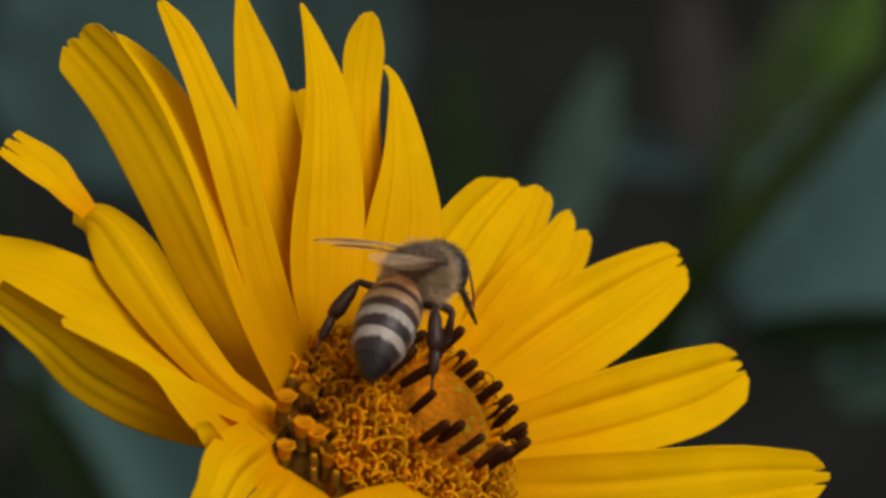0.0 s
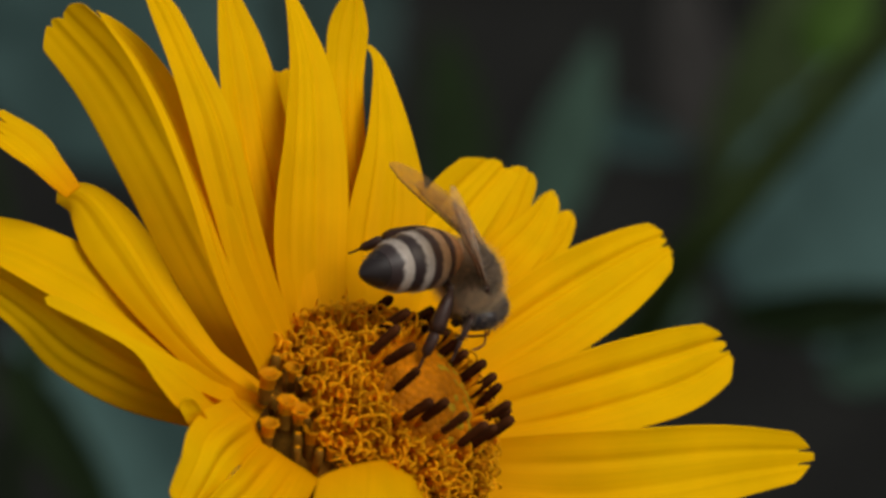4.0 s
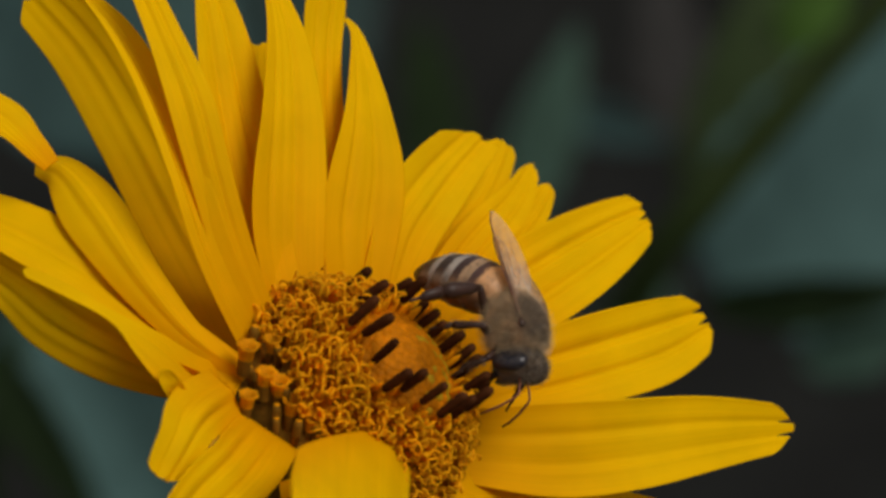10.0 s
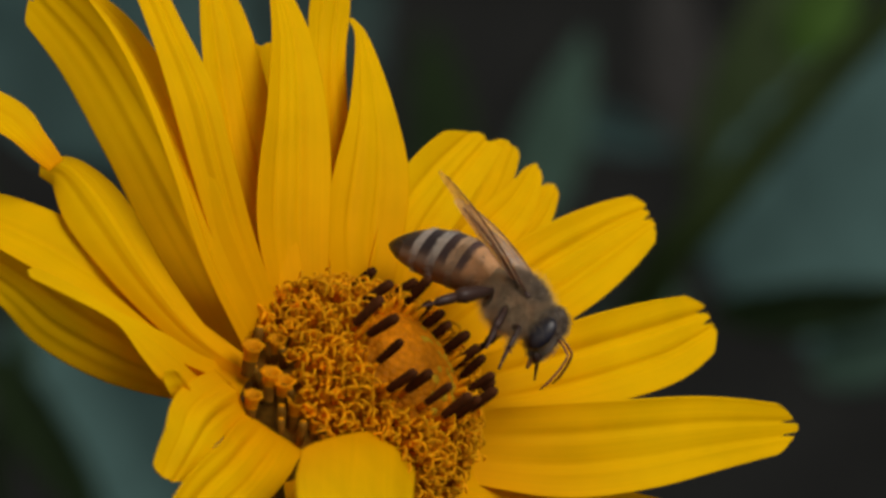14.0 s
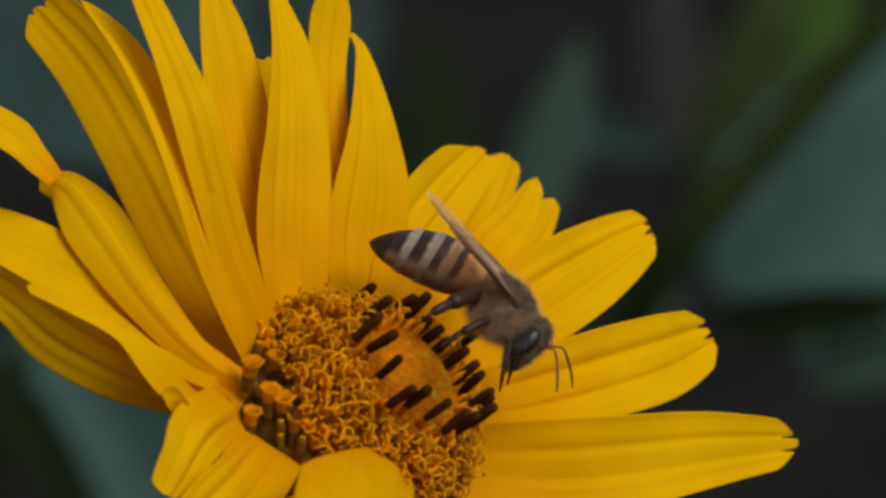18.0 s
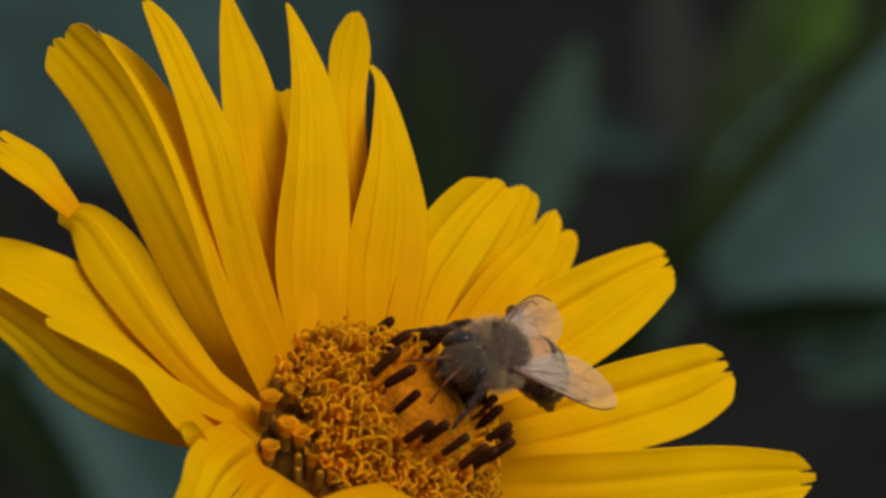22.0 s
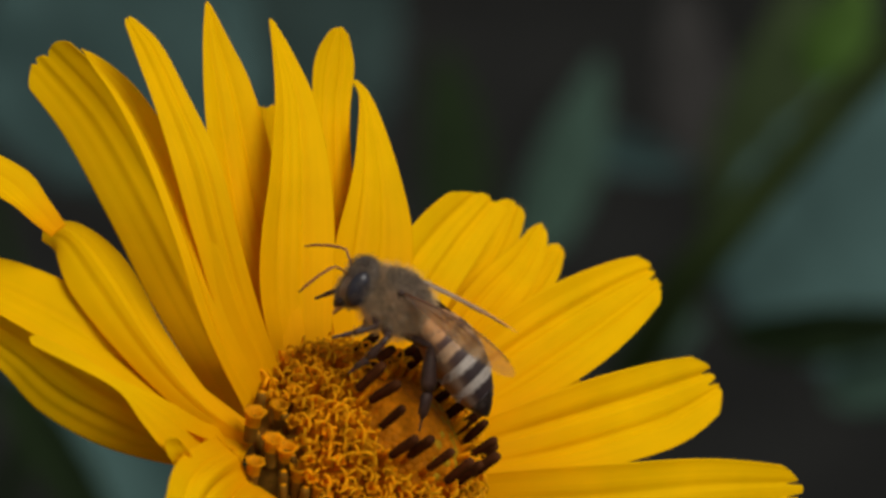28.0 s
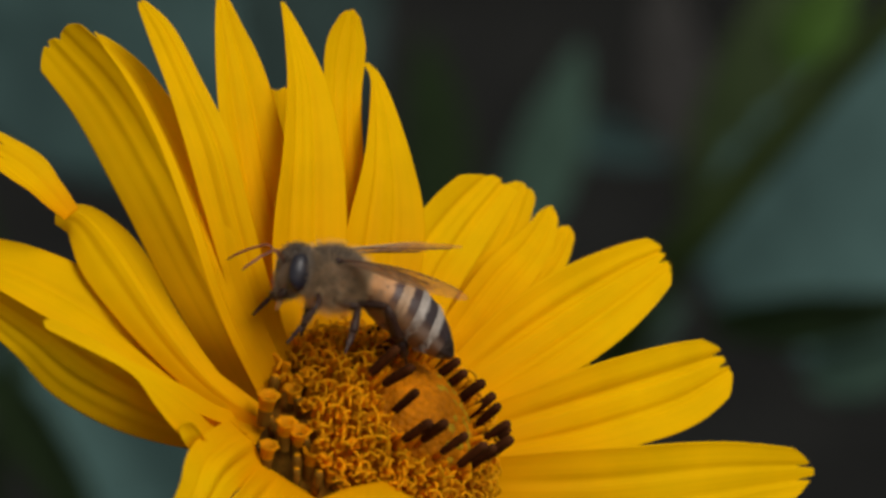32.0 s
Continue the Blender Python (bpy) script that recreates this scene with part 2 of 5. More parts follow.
# ---- building helpers ----
def mesh_of(name, verts, faces, mats, slots=None, smooth=True, uvs=None):
    me = bpy.data.meshes.new(name)
    me.from_pydata([tuple(v) for v in verts], [], faces)
    for m in mats:
        me.materials.append(m)
    if slots:
        me.polygons.foreach_set("material_index", slots)
    me.polygons.foreach_set("use_smooth", [smooth] * len(faces))
    if uvs:
        layer = me.uv_layers.new(name="along")
        flat = [c for lp in me.loops for c in uvs[lp.vertex_index]]
        layer.data.foreach_set("uv", flat)
    me.update()
    return me


def part(name, me, parent, label="", m=None):
    ob = new(name, me)
    ob.parent = parent
    if m is not None:
        ob.matrix_basis = m
    return tagged(ob, label)


def thing(name, m, label, category, group="", kind=""):
    ob = new(name)
    ob.empty_display_size = 0.005
    ob.matrix_basis = m
    return tagged(ob, label, category, group, kind)


def sweep(points, radii, sides=8, flat=None, cap=True):
    """Verts and faces of a tapered tube along points; flat gives (side scale, up scale) at each point."""
    pts = [Vector(p) for p in points]
    verts, faces = [], []
    ref = None
    for i, p in enumerate(pts):
        t = (pts[min(i + 1, len(pts) - 1)] - pts[max(i - 1, 0)]).normalized()
        if ref is None:
            ref = t.orthogonal().normalized()
        ref = (ref - t * ref.dot(t)).normalized()
        other = t.cross(ref)
        sx, sy = flat[i] if flat else (1, 1)
        for k in range(sides):
            a = 2 * math.pi * k / sides
            verts.append(p + (ref * math.cos(a) * sx + other * math.sin(a) * sy) * radii[i])
    n = len(pts)
    for i in range(n - 1):
        for k in range(sides):
            k2 = (k + 1) % sides
            faces.append((i * sides + k, i * sides + k2, (i + 1) * sides + k2, (i + 1) * sides + k))
    if cap:
        faces.append(tuple(range(sides - 1, -1, -1)))
        faces.append(tuple((n - 1) * sides + k for k in range(sides)))
    return verts, faces


def joined(pieces):
    """One list of verts, faces and slots out of (verts, faces, slot) pieces."""
    verts, faces, slots = [], [], []
    for v, f, s in pieces:
        b = len(verts)
        verts += list(v)
        faces += [tuple(i + b for i in q) for q in f]
        slots += [s] * len(f)
    return verts, faces, slots


def ball(rx, ry, rz, rings=10, sides=14, shape=None):
    """Verts and faces of an ellipsoid along x, optionally reshaped."""
    verts, faces = [], []
    for i in range(rings + 1):
        a = math.pi * (0.02 + 0.96 * i / rings)
        for k in range(sides):
            b = 2 * math.pi * k / sides
            v = Vector((-rx * math.cos(a), ry * math.sin(a) * math.cos(b), rz * math.sin(a) * math.sin(b)))
            verts.append(shape(v) if shape else v)
    for i in range(rings):
        for k in range(sides):
            k2 = (k + 1) % sides
            faces.append((i * sides + k, (i + 1) * sides + k, (i + 1) * sides + k2, i * sides + k2))
    faces.append(tuple(range(sides)))
    faces.append(tuple(rings * sides + k for k in range(sides - 1, -1, -1)))
    return verts, faces


MM = 0.001

# ---- the setting ----
def ground():
    verts, faces = [], []
    n = 60
    for i in range(n + 1):
        for j in range(n + 1):
            x, y = (i / n - 0.5), (j / n - 0.5)
            x, y = math.copysign(abs(2 * x) ** 3, x) * 60, math.copysign(abs(2 * y) ** 3, y) * 60
            verts.append((x, y, 0.02 * noise.noise((x * 3, y * 3, 0))))
    for i in range(n):
        for j in range(n):
            a = i * (n + 1) + j
            faces.append((a, a + n + 1, a + n + 2, a + 1))
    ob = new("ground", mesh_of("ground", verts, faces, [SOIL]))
    tagged(ob, "garden soil with shade darkened into its colour", "ground", "", "structure")


ground()


def back(x, y, dist):
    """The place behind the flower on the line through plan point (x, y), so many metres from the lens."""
    k = dist / FAR
    return VIEW @ Vector(((x - 784) * PX * k, (441 - y) * PX * k, FAR - dist))


def leaf_mesh(length, width, bend, mat, seed, wave=0.03, point=1.0):
    rng = random.Random(seed)
    nu, nv = 16, 8
    top = []
    phase = rng.random() * 6
    for i in range(nu + 1):
        s = i / nu
        w = width * (math.sin(math.pi * min(1, s ** 0.75)) ** (0.8 * point)) * 0.5 + width * 0.01
        for j in range(nv + 1):
            v = 2 * j / nv - 1
            z = bend * length * (s - s * s) * 2 + abs(v) * w * 0.25 + wave * width * math.sin(s * 17 + phase + v) * v * v
            top.append(Vector((s * length, v * w * (1 + 0.05 * math.sin(s * 40)), z)))
    verts = top + [p - Vector((0, 0, 0.0006)) for p in top]
    m = len(top)
    faces = []
    for i in range(nu):
        for j in range(nv):
            a = i * (nv + 1) + j
            q = (a, a + nv + 1, a + nv + 2, a + 1)
            faces.append(q)
            faces.append(tuple(k + m for k in reversed(q)))
    for i in range(nu):
        for a, b in ((i * (nv + 1), (i + 1) * (nv + 1)), ((i + 1) * (nv + 1) + nv, i * (nv + 1) + nv)):
            faces.append((a, a + m, b + m, b))
    return mesh_of("leaf", verts, faces, [mat])


def leaf(name, parent, start, end, dist, width, mat, turn=0, bend=0.1, end_dist=None, point=1.0, label=""):
    """A leaf from its stalk end to its tip, both given on the plan."""
    a, b = back(*start, dist), back(*end, end_dist or dist)
    x = (b - a)
    length = x.length
    x.normalize()
    toward = (VIEW.to_3x3() @ Vector((0, 0, 1)))
    toward = Matrix.Rotation(radians(turn), 3, x) @ toward
    z = (toward - x * toward.dot(x)).normalized()
    y = z.cross(x)
    m = Matrix((x, y, z)).transposed().to_4x4()
    m.translation = a
    me = leaf_mesh(length, width * PX * dist / FAR, bend, mat, len(bpy.data.objects), point=point)
    return part(name, me, parent, label, parent.matrix_basis.inverted() @ m)


def stalk(parent, places, radius, mat, name="stem"):
    inv = parent.matrix_basis.inverted()
    v, f = sweep([inv @ Vector(p) for p in places], [radius * (1 - 0.4 * i / len(places)) for i in range(len(places))], 10)
    return part(name, mesh_of(name, v, f, [mat]), parent)


def surroundings():
    foot = lambda p: Vector((p.x, p.y + 0.05, 0.0))
    # the plant with the diagonal stem and the broad blue-green leaves
    g = foot(back(1000, 1000, 1.0))
    tall = thing("garden_plant", Matrix.Translation(g), "tall garden plant with broad blue-green leaves and slanting stem", "plant", "garden plants")
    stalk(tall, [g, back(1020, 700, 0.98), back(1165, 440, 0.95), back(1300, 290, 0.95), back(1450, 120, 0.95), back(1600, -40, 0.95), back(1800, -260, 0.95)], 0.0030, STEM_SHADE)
    leaf("leaf", tall, (1290, 545), (1690, 60), 1.15, 430, LEAF_LIT, 10, 0.05, point=0.5)
    leaf("leaf", tall, (1560, 600), (1760, 60), 1.2, 460, LEAF_LIT, -8, 0.05, point=0.6)
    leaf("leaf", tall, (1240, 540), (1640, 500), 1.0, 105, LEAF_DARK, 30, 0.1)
    leaf("leaf", tall, (1410, 640), (1660, 560), 1.1, 130, LEAF_GREY, 30, 0.1)
    leaf("leaf", tall, (1225, 400), (1390, -120), 1.2, 190, LEAF_OLIVE, 20, 0.1)
    leaf("leaf", tall, (1385, 90), (1490, -100), 1.0, 120, LEAF_GREEN, 20, 0.1)
    leaf("leaf", tall, (1185, 250), (1160, -90), 1.4, 125, LEAF_DRY, 10, 0.1)
    leaf("leaf", tall, (1040, 575), (1200, 500), 1.3, 95, LEAF_GREY, 20, 0.1)
    # the plant behind the flower
    g = foot(back(900, 1000, 1.25))
    low = thing("garden_plant", Matrix.Translation(g), "garden plant with narrow blue-green leaves in shade", "plant", "garden plants")
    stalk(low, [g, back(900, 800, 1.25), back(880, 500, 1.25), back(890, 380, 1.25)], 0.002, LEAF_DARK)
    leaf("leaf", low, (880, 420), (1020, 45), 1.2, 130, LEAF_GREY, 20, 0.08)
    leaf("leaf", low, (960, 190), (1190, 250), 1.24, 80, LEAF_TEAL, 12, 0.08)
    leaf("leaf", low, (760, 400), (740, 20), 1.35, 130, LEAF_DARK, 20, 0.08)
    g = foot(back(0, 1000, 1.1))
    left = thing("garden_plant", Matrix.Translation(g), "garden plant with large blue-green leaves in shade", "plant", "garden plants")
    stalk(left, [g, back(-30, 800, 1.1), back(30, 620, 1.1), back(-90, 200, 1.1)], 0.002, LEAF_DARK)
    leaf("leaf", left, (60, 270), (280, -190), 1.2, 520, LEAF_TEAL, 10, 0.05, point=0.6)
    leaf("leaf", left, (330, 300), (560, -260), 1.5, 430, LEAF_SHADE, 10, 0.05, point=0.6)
    leaf("leaf", left, (60, 480), (330, 960), 1.2, 340, LEAF_LIT, 10, 0.05, point=0.6)
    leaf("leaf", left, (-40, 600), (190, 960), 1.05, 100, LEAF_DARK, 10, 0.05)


surroundings()

# ---- the flower ----
BASE = Vector((626, 708))  # the disc's centre on the plan
ORIGIN = Vector(((BASE.x - 784) * PX, (441 - BASE.y) * PX, 0))
AXIS = Vector((0.61, 0.49, 0.62)).normalized()  # the way the disc faces: right, up, towards the lens
ACROSS = Vector((0.62, -0.78, 0)).normalized()
ACROSS = (ACROSS - AXIS * ACROSS.dot(AXIS)).normalized()
AWAY = AXIS.cross(ACROSS)
if AWAY.z > 0:
    AWAY = -AWAY
RIM = 226 * PX
DOME = 190 * PX


def sway(x, y, tilt, turn=0, spin=0):
    """The flower's pose, shifted by millimetres to the right and up, tipped forward, turned and spun by degrees."""
    return VIEW @ Matrix.Translation(ORIGIN) @ pose(x * MM, y * MM, 0, tilt, turn, spin)


def at(x, y, d):
    """A place in the flower's own space from the plan and from a depth towards the lens."""
    k = 1 - d * PX / FAR
    return Vector(((x - 784) * PX * k, (441 - y) * PX * k, d * PX)) - ORIGIN


def rim_depth(x, y):
    return -(AXIS.x * (x - BASE.x) + AXIS.y * (BASE.y - y)) / AXIS.z


flower = thing("yellow_flower", sway(0, 0, 0), "open yellow daisy-like flower with golden disc on a green stem", "flower")


def blend(values, u):
    """A smooth curve through evenly spaced numbers or vectors; u from 0 to 1."""
    n = len(values) - 1
    k = min(int(u * n), n - 1)
    x = u * n - k
    p1, p2 = values[k], values[k + 1]
    m1 = (p2 - values[k - 1]) * 0.5 if k > 0 else (p2 - p1)
    m2 = (values[k + 2] - p1) * 0.5 if k + 2 <= n else (p2 - p1)
    return p1 * (2 * x ** 3 - 3 * x * x + 1) + m1 * (x ** 3 - 2 * x * x + x) + p2 * (3 * x * x - 2 * x ** 3) + m2 * (x ** 3 - x * x)


def petal(spine, widths, length=640, side=-1, bow=40, roll=0, cup=0.1, groove=0.06, crease=0.0, notches=((-0.33, 0.025), (0.33, 0.025)),
          point=0.0, blunt=0.0, round_start=0.0, lift=0, lean=0.0, lip=0.0, tucked=True, label=""):
    """One petal along a spine from its base to its tip, given on the plan, with its breadth at even steps of the spine. bow: by how much
    the middle stands towards the lens; side: whether the tip lies behind (-1) or before (1) the base; roll: turn of the
    blade about its length; lip: height of a narrow raised strip along one edge; point: how far the sides stay short of the tip."""
    pts = [Vector((*p, 0)) for p in spine]
    if tucked:
        pts[0] = pts[0].lerp(Vector((*BASE, 0)), 0.12)
    steps = [(q - p).length for p, q in zip(pts, pts[1:])]
    flat = sum(steps)
    bd = rim_depth(pts[0].x, pts[0].y) + lift
    td = bd + side * math.sqrt(max(length * length - flat * flat, 0))
    run = 0.0
    places = []
    for i, p in enumerate(pts):
        u = run / flat
        places.append(at(p.x, p.y, bd + (td - bd) * u + bow * 4 * u * (1 - u)))
        run += steps[i] if i < len(steps) else 0
    nu, nv = 48, 40
    rng = random.Random(int(spine[0][0] * 7 + spine[-1][0] * 3 + spine[-1][1]))
    ph = [rng.uniform(0, 6.28) for _ in range(4)]
    tops, downs, uvs = [], [], []
    for i in range(nu + 1):
        s0 = 1 - (1 - i / nu) ** 1.5
        for j in range(nv + 1):
            v = 2 * j / nv - 1
            ends = 1 - sum(d * math.exp(-((v - c) / 0.06) ** 2) for c, d in notches) - point * abs(v) ** 2.2 + lean * v
            ends -= 0.012 * math.sin(v * 5 + ph[1]) * (1 - abs(v))
            arc = 1 - math.sqrt(1 - 0.97 * v * v)
            begin = round_start * (1 - (1 - 0.97 * abs(v) ** 3) ** 0.45)
            s = begin + s0 * (ends - blunt * arc - begin)
            s = max(0.0, min(1.0, s))
            c = blend(places, s)
            t = (blend(places, min(1, s + 0.01)) - blend(places, max(0, s - 0.01))).normalized()
            n = (AXIS - t * AXIS.dot(t)).normalized()
            flat_t = Vector((t.x, t.y, 0)).normalized()
            b = Vector((flat_t.y, -flat_t.x, 0))
            slope = -(b.x * n.x + b.y * n.y) / max(n.z, 0.25)
            tip_angle = math.atan(slope) + radians(roll)
            b.z = math.tan(max(-1.2, min(1.2, tip_angle)))
            face = t.cross(b).normalized()
            if face.z < 0:
                face = -face
            w = max(0.5, blend(widths, s))
            w *= 1 + 0.02 * math.sin(s * 9 + ph[0] + v)
            w *= PX
            grow = min(1, s * 4)
            h = cup * (v * v - 1) + crease * (abs(v) - 1) - groove * (math.exp(-((v - 0.33) / 0.11) ** 2) + math.exp(-((v + 0.33) / 0.11) ** 2)) * grow
            h += 0.008 * math.cos(v * (11 + 3 * math.sin(ph[2])) + ph[0] + 1.5 * math.sin(v * 4 + ph[1])) * grow
            h += 0.03 * math.sin(s * 6 + ph[1]) * v + 0.015 * math.sin(s * 13 + ph[2] + 2 * v)
            if lip:
                x = min(1.0, max(0.0, ((v if lip > 0 else -v) - 0.1) / 0.5))
                h += abs(lip) * x * x * (3 - 2 * x) * min(1, 2.5 * s)
            p = c + b * (v * w / 2) + face * (h * w * 0.9)
            tops.append(p)
            downs.append(p - face * ((0.16 - 0.1 * v * v) * MM))
            uvs.append((v * 0.5 + 0.5 + ph[3], s))
    m = len(tops)
    faces = []
    for i in range(nu):
        for j in range(nv):
            a = i * (nv + 1) + j
            q = (a, a + 1, a + nv + 2, a + nv + 1)
            faces.append(q)
            faces.append(tuple(k + m for k in reversed(q)))
    ring = [j for j in range(nv + 1)] + [i * (nv + 1) + nv for i in range(1, nu + 1)] + [nu * (nv + 1) + j for j in range(nv - 1, -1, -1)] + [i * (nv + 1) for i in range(nu - 1, 0, -1)]
    for k in range(len(ring)):
        a, b = ring[k], ring[(k + 1) % len(ring)]
        faces.append((b, a, a + m, b + m))
    return part("petal", mesh_of("petal", tops + downs, faces, [PETAL], uvs=uvs + uvs), flower, label)


def petals():
    # standing petals at the back
    petal([(425, 620), (322, 400), (238, 235), (150, 85), (56, -24)], [110, 134, 136, 128, 106], length=815, bow=-70, roll=66, cup=0.12, groove=0.02, notches=((-0.35, 0.02), (0.1, 0.015)), blunt=0.06, lean=0.01)
    petal([(437, 596), (382, 450), (328, 300), (272, 160), (208, 48), (132, -36)], [60, 72, 74, 68, 52, 14], length=740, bow=135, roll=26, lip=-0.45, groove=0.03, notches=(), blunt=0.1)
    petal([(455, 570), (408, 420), (370, 290), (336, 165), (290, 52), (250, -34), (212, -92)], [46, 68, 74, 80, 62, 46, 14], length=720, bow=100, roll=22, crease=-0.16, notches=(), point=0.02)
    petal([(490, 535), (448, 330), (414, 160), (389, 40), (369, -40), (352, -117)], [70, 110, 110, 84, 48, 6], length=720, bow=-25, roll=14, notches=(), point=0.02)
    petal([(485, 520), (475, 300), (463, 68)], [60, 74, 56], length=600, bow=-140, blunt=0.04, notches=())
    petal([(512, 500), (514, 400), (515, 290), (517, 180), (509, 65), (488, -18), (464, -86)], [90, 122, 130, 108, 72, 38, 5], length=660, bow=45, crease=0.1, notches=(), point=0.02)
    petal([(570, 490), (570, 250), (570, 90), (578, -10), (587, -70)], [60, 84, 68, 66, 26], length=640, bow=-60, notches=((0.0, 0.05),), point=0.05, crease=-0.12)
    petal([(636, 490), (640, 400), (650, 300), (651, 200), (642, 110), (630, 52), (611, 24)], [100, 138, 130, 88, 48, 20, 7], length=560, bow=35, notches=(), point=0.02)
    # spread petals beyond the disc
    petal([(690, 490), (728, 385), (782, 303), (850, 226)], [92, 122, 132, 92], length=520, bow=70, roll=-10, notches=(), blunt=0.1, lean=0.08)
    petal([(730, 495), (800, 395), (856, 318), (893, 240)], [80, 100, 84, 56], length=570, bow=-70, roll=22, notches=(), blunt=0.1)
    petal([(765, 525), (852, 414), (912, 346), (944, 282)], [80, 92, 68, 30], length=570, bow=-10, notches=(), blunt=0.08, point=0.03)
    petal([(785, 545), (880, 434), (942, 370), (974, 318)], [70, 86, 62, 28], length=580, bow=-60, roll=15, notches=(), blunt=0.1)
    petal([(802, 592), (904, 524), (1001, 460), (1084, 407), (1150, 368)], [116, 168, 171, 134, 80], length=640, bow=40, notches=((0.05, 0.05), (-0.35, 0.015), (0.6, 0.02)), point=0.03, blunt=0.06, lean=-0.01)
    petal([(810, 640), (920, 602), (1014, 558)], [70, 92, 56], length=500, bow=-70, notches=())
    petal([(825, 690), (952, 658), (1075, 624), (1175, 592), (1261, 553)], [110, 148, 166, 154, 94], length=640, bow=60, roll=-18, notches=((-0.4, 0.045), (0.05, 0.045)), point=0.05, blunt=0.05)
    petal([(835, 794), (980, 789), (1120, 778), (1262, 760), (1410, 748)], [126, 172, 164, 134, 78], length=690, bow=60, roll=-28, groove=0.03, notches=((-0.28, 0.05), (0.28, 0.05)), point=0.04, blunt=0.04)
    petal([(820, 850), (990, 886), (1160, 905)], [90, 100, 60], length=520, bow=0, notches=())
    # petals on the near side; two of them twisted and one with a rolled edge
    petal([(412, 652), (335, 588), (246, 488), (166, 372), (112, 305), (66, 290)], [24, 54, 84, 112, 74, 30], length=560, bow=75, cup=0.0, crease=-0.34, roll=32, notches=(), groove=0.02)
    petal([(92, 286), (55, 245), (14, 204), (-60, 156)], [30, 48, 58, 52], length=190, side=-1, bow=12, lift=-110, notches=((0.1, 0.2), (0.6, 0.12)), tucked=False, blunt=0.05, crease=0.25)
    petal([(405, 660), (280, 585), (140, 480), (0, 405), (-95, 372)], [60, 110, 142, 132, 100], length=610, bow=45, roll=6, notches=())
    petal([(396, 692), (288, 660), (180, 610), (92, 558), (20, 500), (-80, 428)], [44, 70, 108, 116, 90, 66], length=540, side=1, bow=60, roll=85, cup=0.16, notches=(), groove=0.02, tucked=False)
    petal([(405, 690), (330, 656), (266, 604), (204, 556), (120, 508), (42, 470)], [92, 76, 54, 18, 18, 20], length=450, side=1, bow=100, roll=-10, notches=(), groove=0.02, blunt=0.05, tucked=False)
    petal([(404, 688), (352, 724), (322, 776), (288, 842)], [104, 112, 86, 58], length=300, side=1, bow=60, lift=45, roll=16, groove=0.07, notches=((0.0, 0.03),), blunt=0.1, tucked=False, crease=-0.25)
    petal([(322, 700), (306, 676), (290, 650)], [30, 34, 26], length=80, side=1, bow=8, lift=75, roll=60, notches=(), blunt=0.2, groove=0.0, tucked=False)
    petal([(482, 750), (442, 808), (380, 872), (310, 965)], [118, 128, 132, 110], length=420, side=1, bow=70, lift=30, roll=10, round_start=0.07, groove=0.07, notches=(), tucked=False)
    petal([(516, 838), (530, 880), (550, 960)], [40, 56, 60], length=200, side=1, bow=0, notches=(), tucked=False)
    petal([(623, 767), (625, 830), (620, 920), (610, 1020)], [184, 196, 202, 176], length=460, side=1, bow=70, lift=175, roll=20, cup=-0.1, groove=0.01, round_start=0.05, notches=(), tucked=False)


petals()


def dome(r, a):
    """Place and outward way on the disc's dome; r from 0 to 1."""
    p = (ACROSS * math.cos(a) + AWAY * math.sin(a)) * (RIM * r) + AXIS * (DOME * (1 - r * r))
    n = (AXIS + (ACROSS * math.cos(a) + AWAY * math.sin(a)) * (0.62 * r)).normalized()
    return p, n


def on_dome(x, y):
    """The place on the dome that shows at a point of the plan."""
    best = None
    for i in range(60):
        for k in range(120):
            p, n = dome((i + 0.5) / 60, 2 * math.pi * k / 120)
            q = p + ORIGIN
            scale = PX * (1 - q.z / FAR)
            miss = (q.x / scale + 784 - x) ** 2 + (441 - q.y / scale - y) ** 2 - (n.z - 1) * 40
            if best is None or miss < best[0]:
                best = (miss, p)
    return best[1]


def stand(p, n, spin, scale=1.0):
    q = n.to_track_quat("Z", "Y").to_matrix().to_4x4()
    return Matrix.Translation(p) @ q @ Matrix.Rotation(spin, 4, "Z") @ Matrix.Scale(scale, 4)


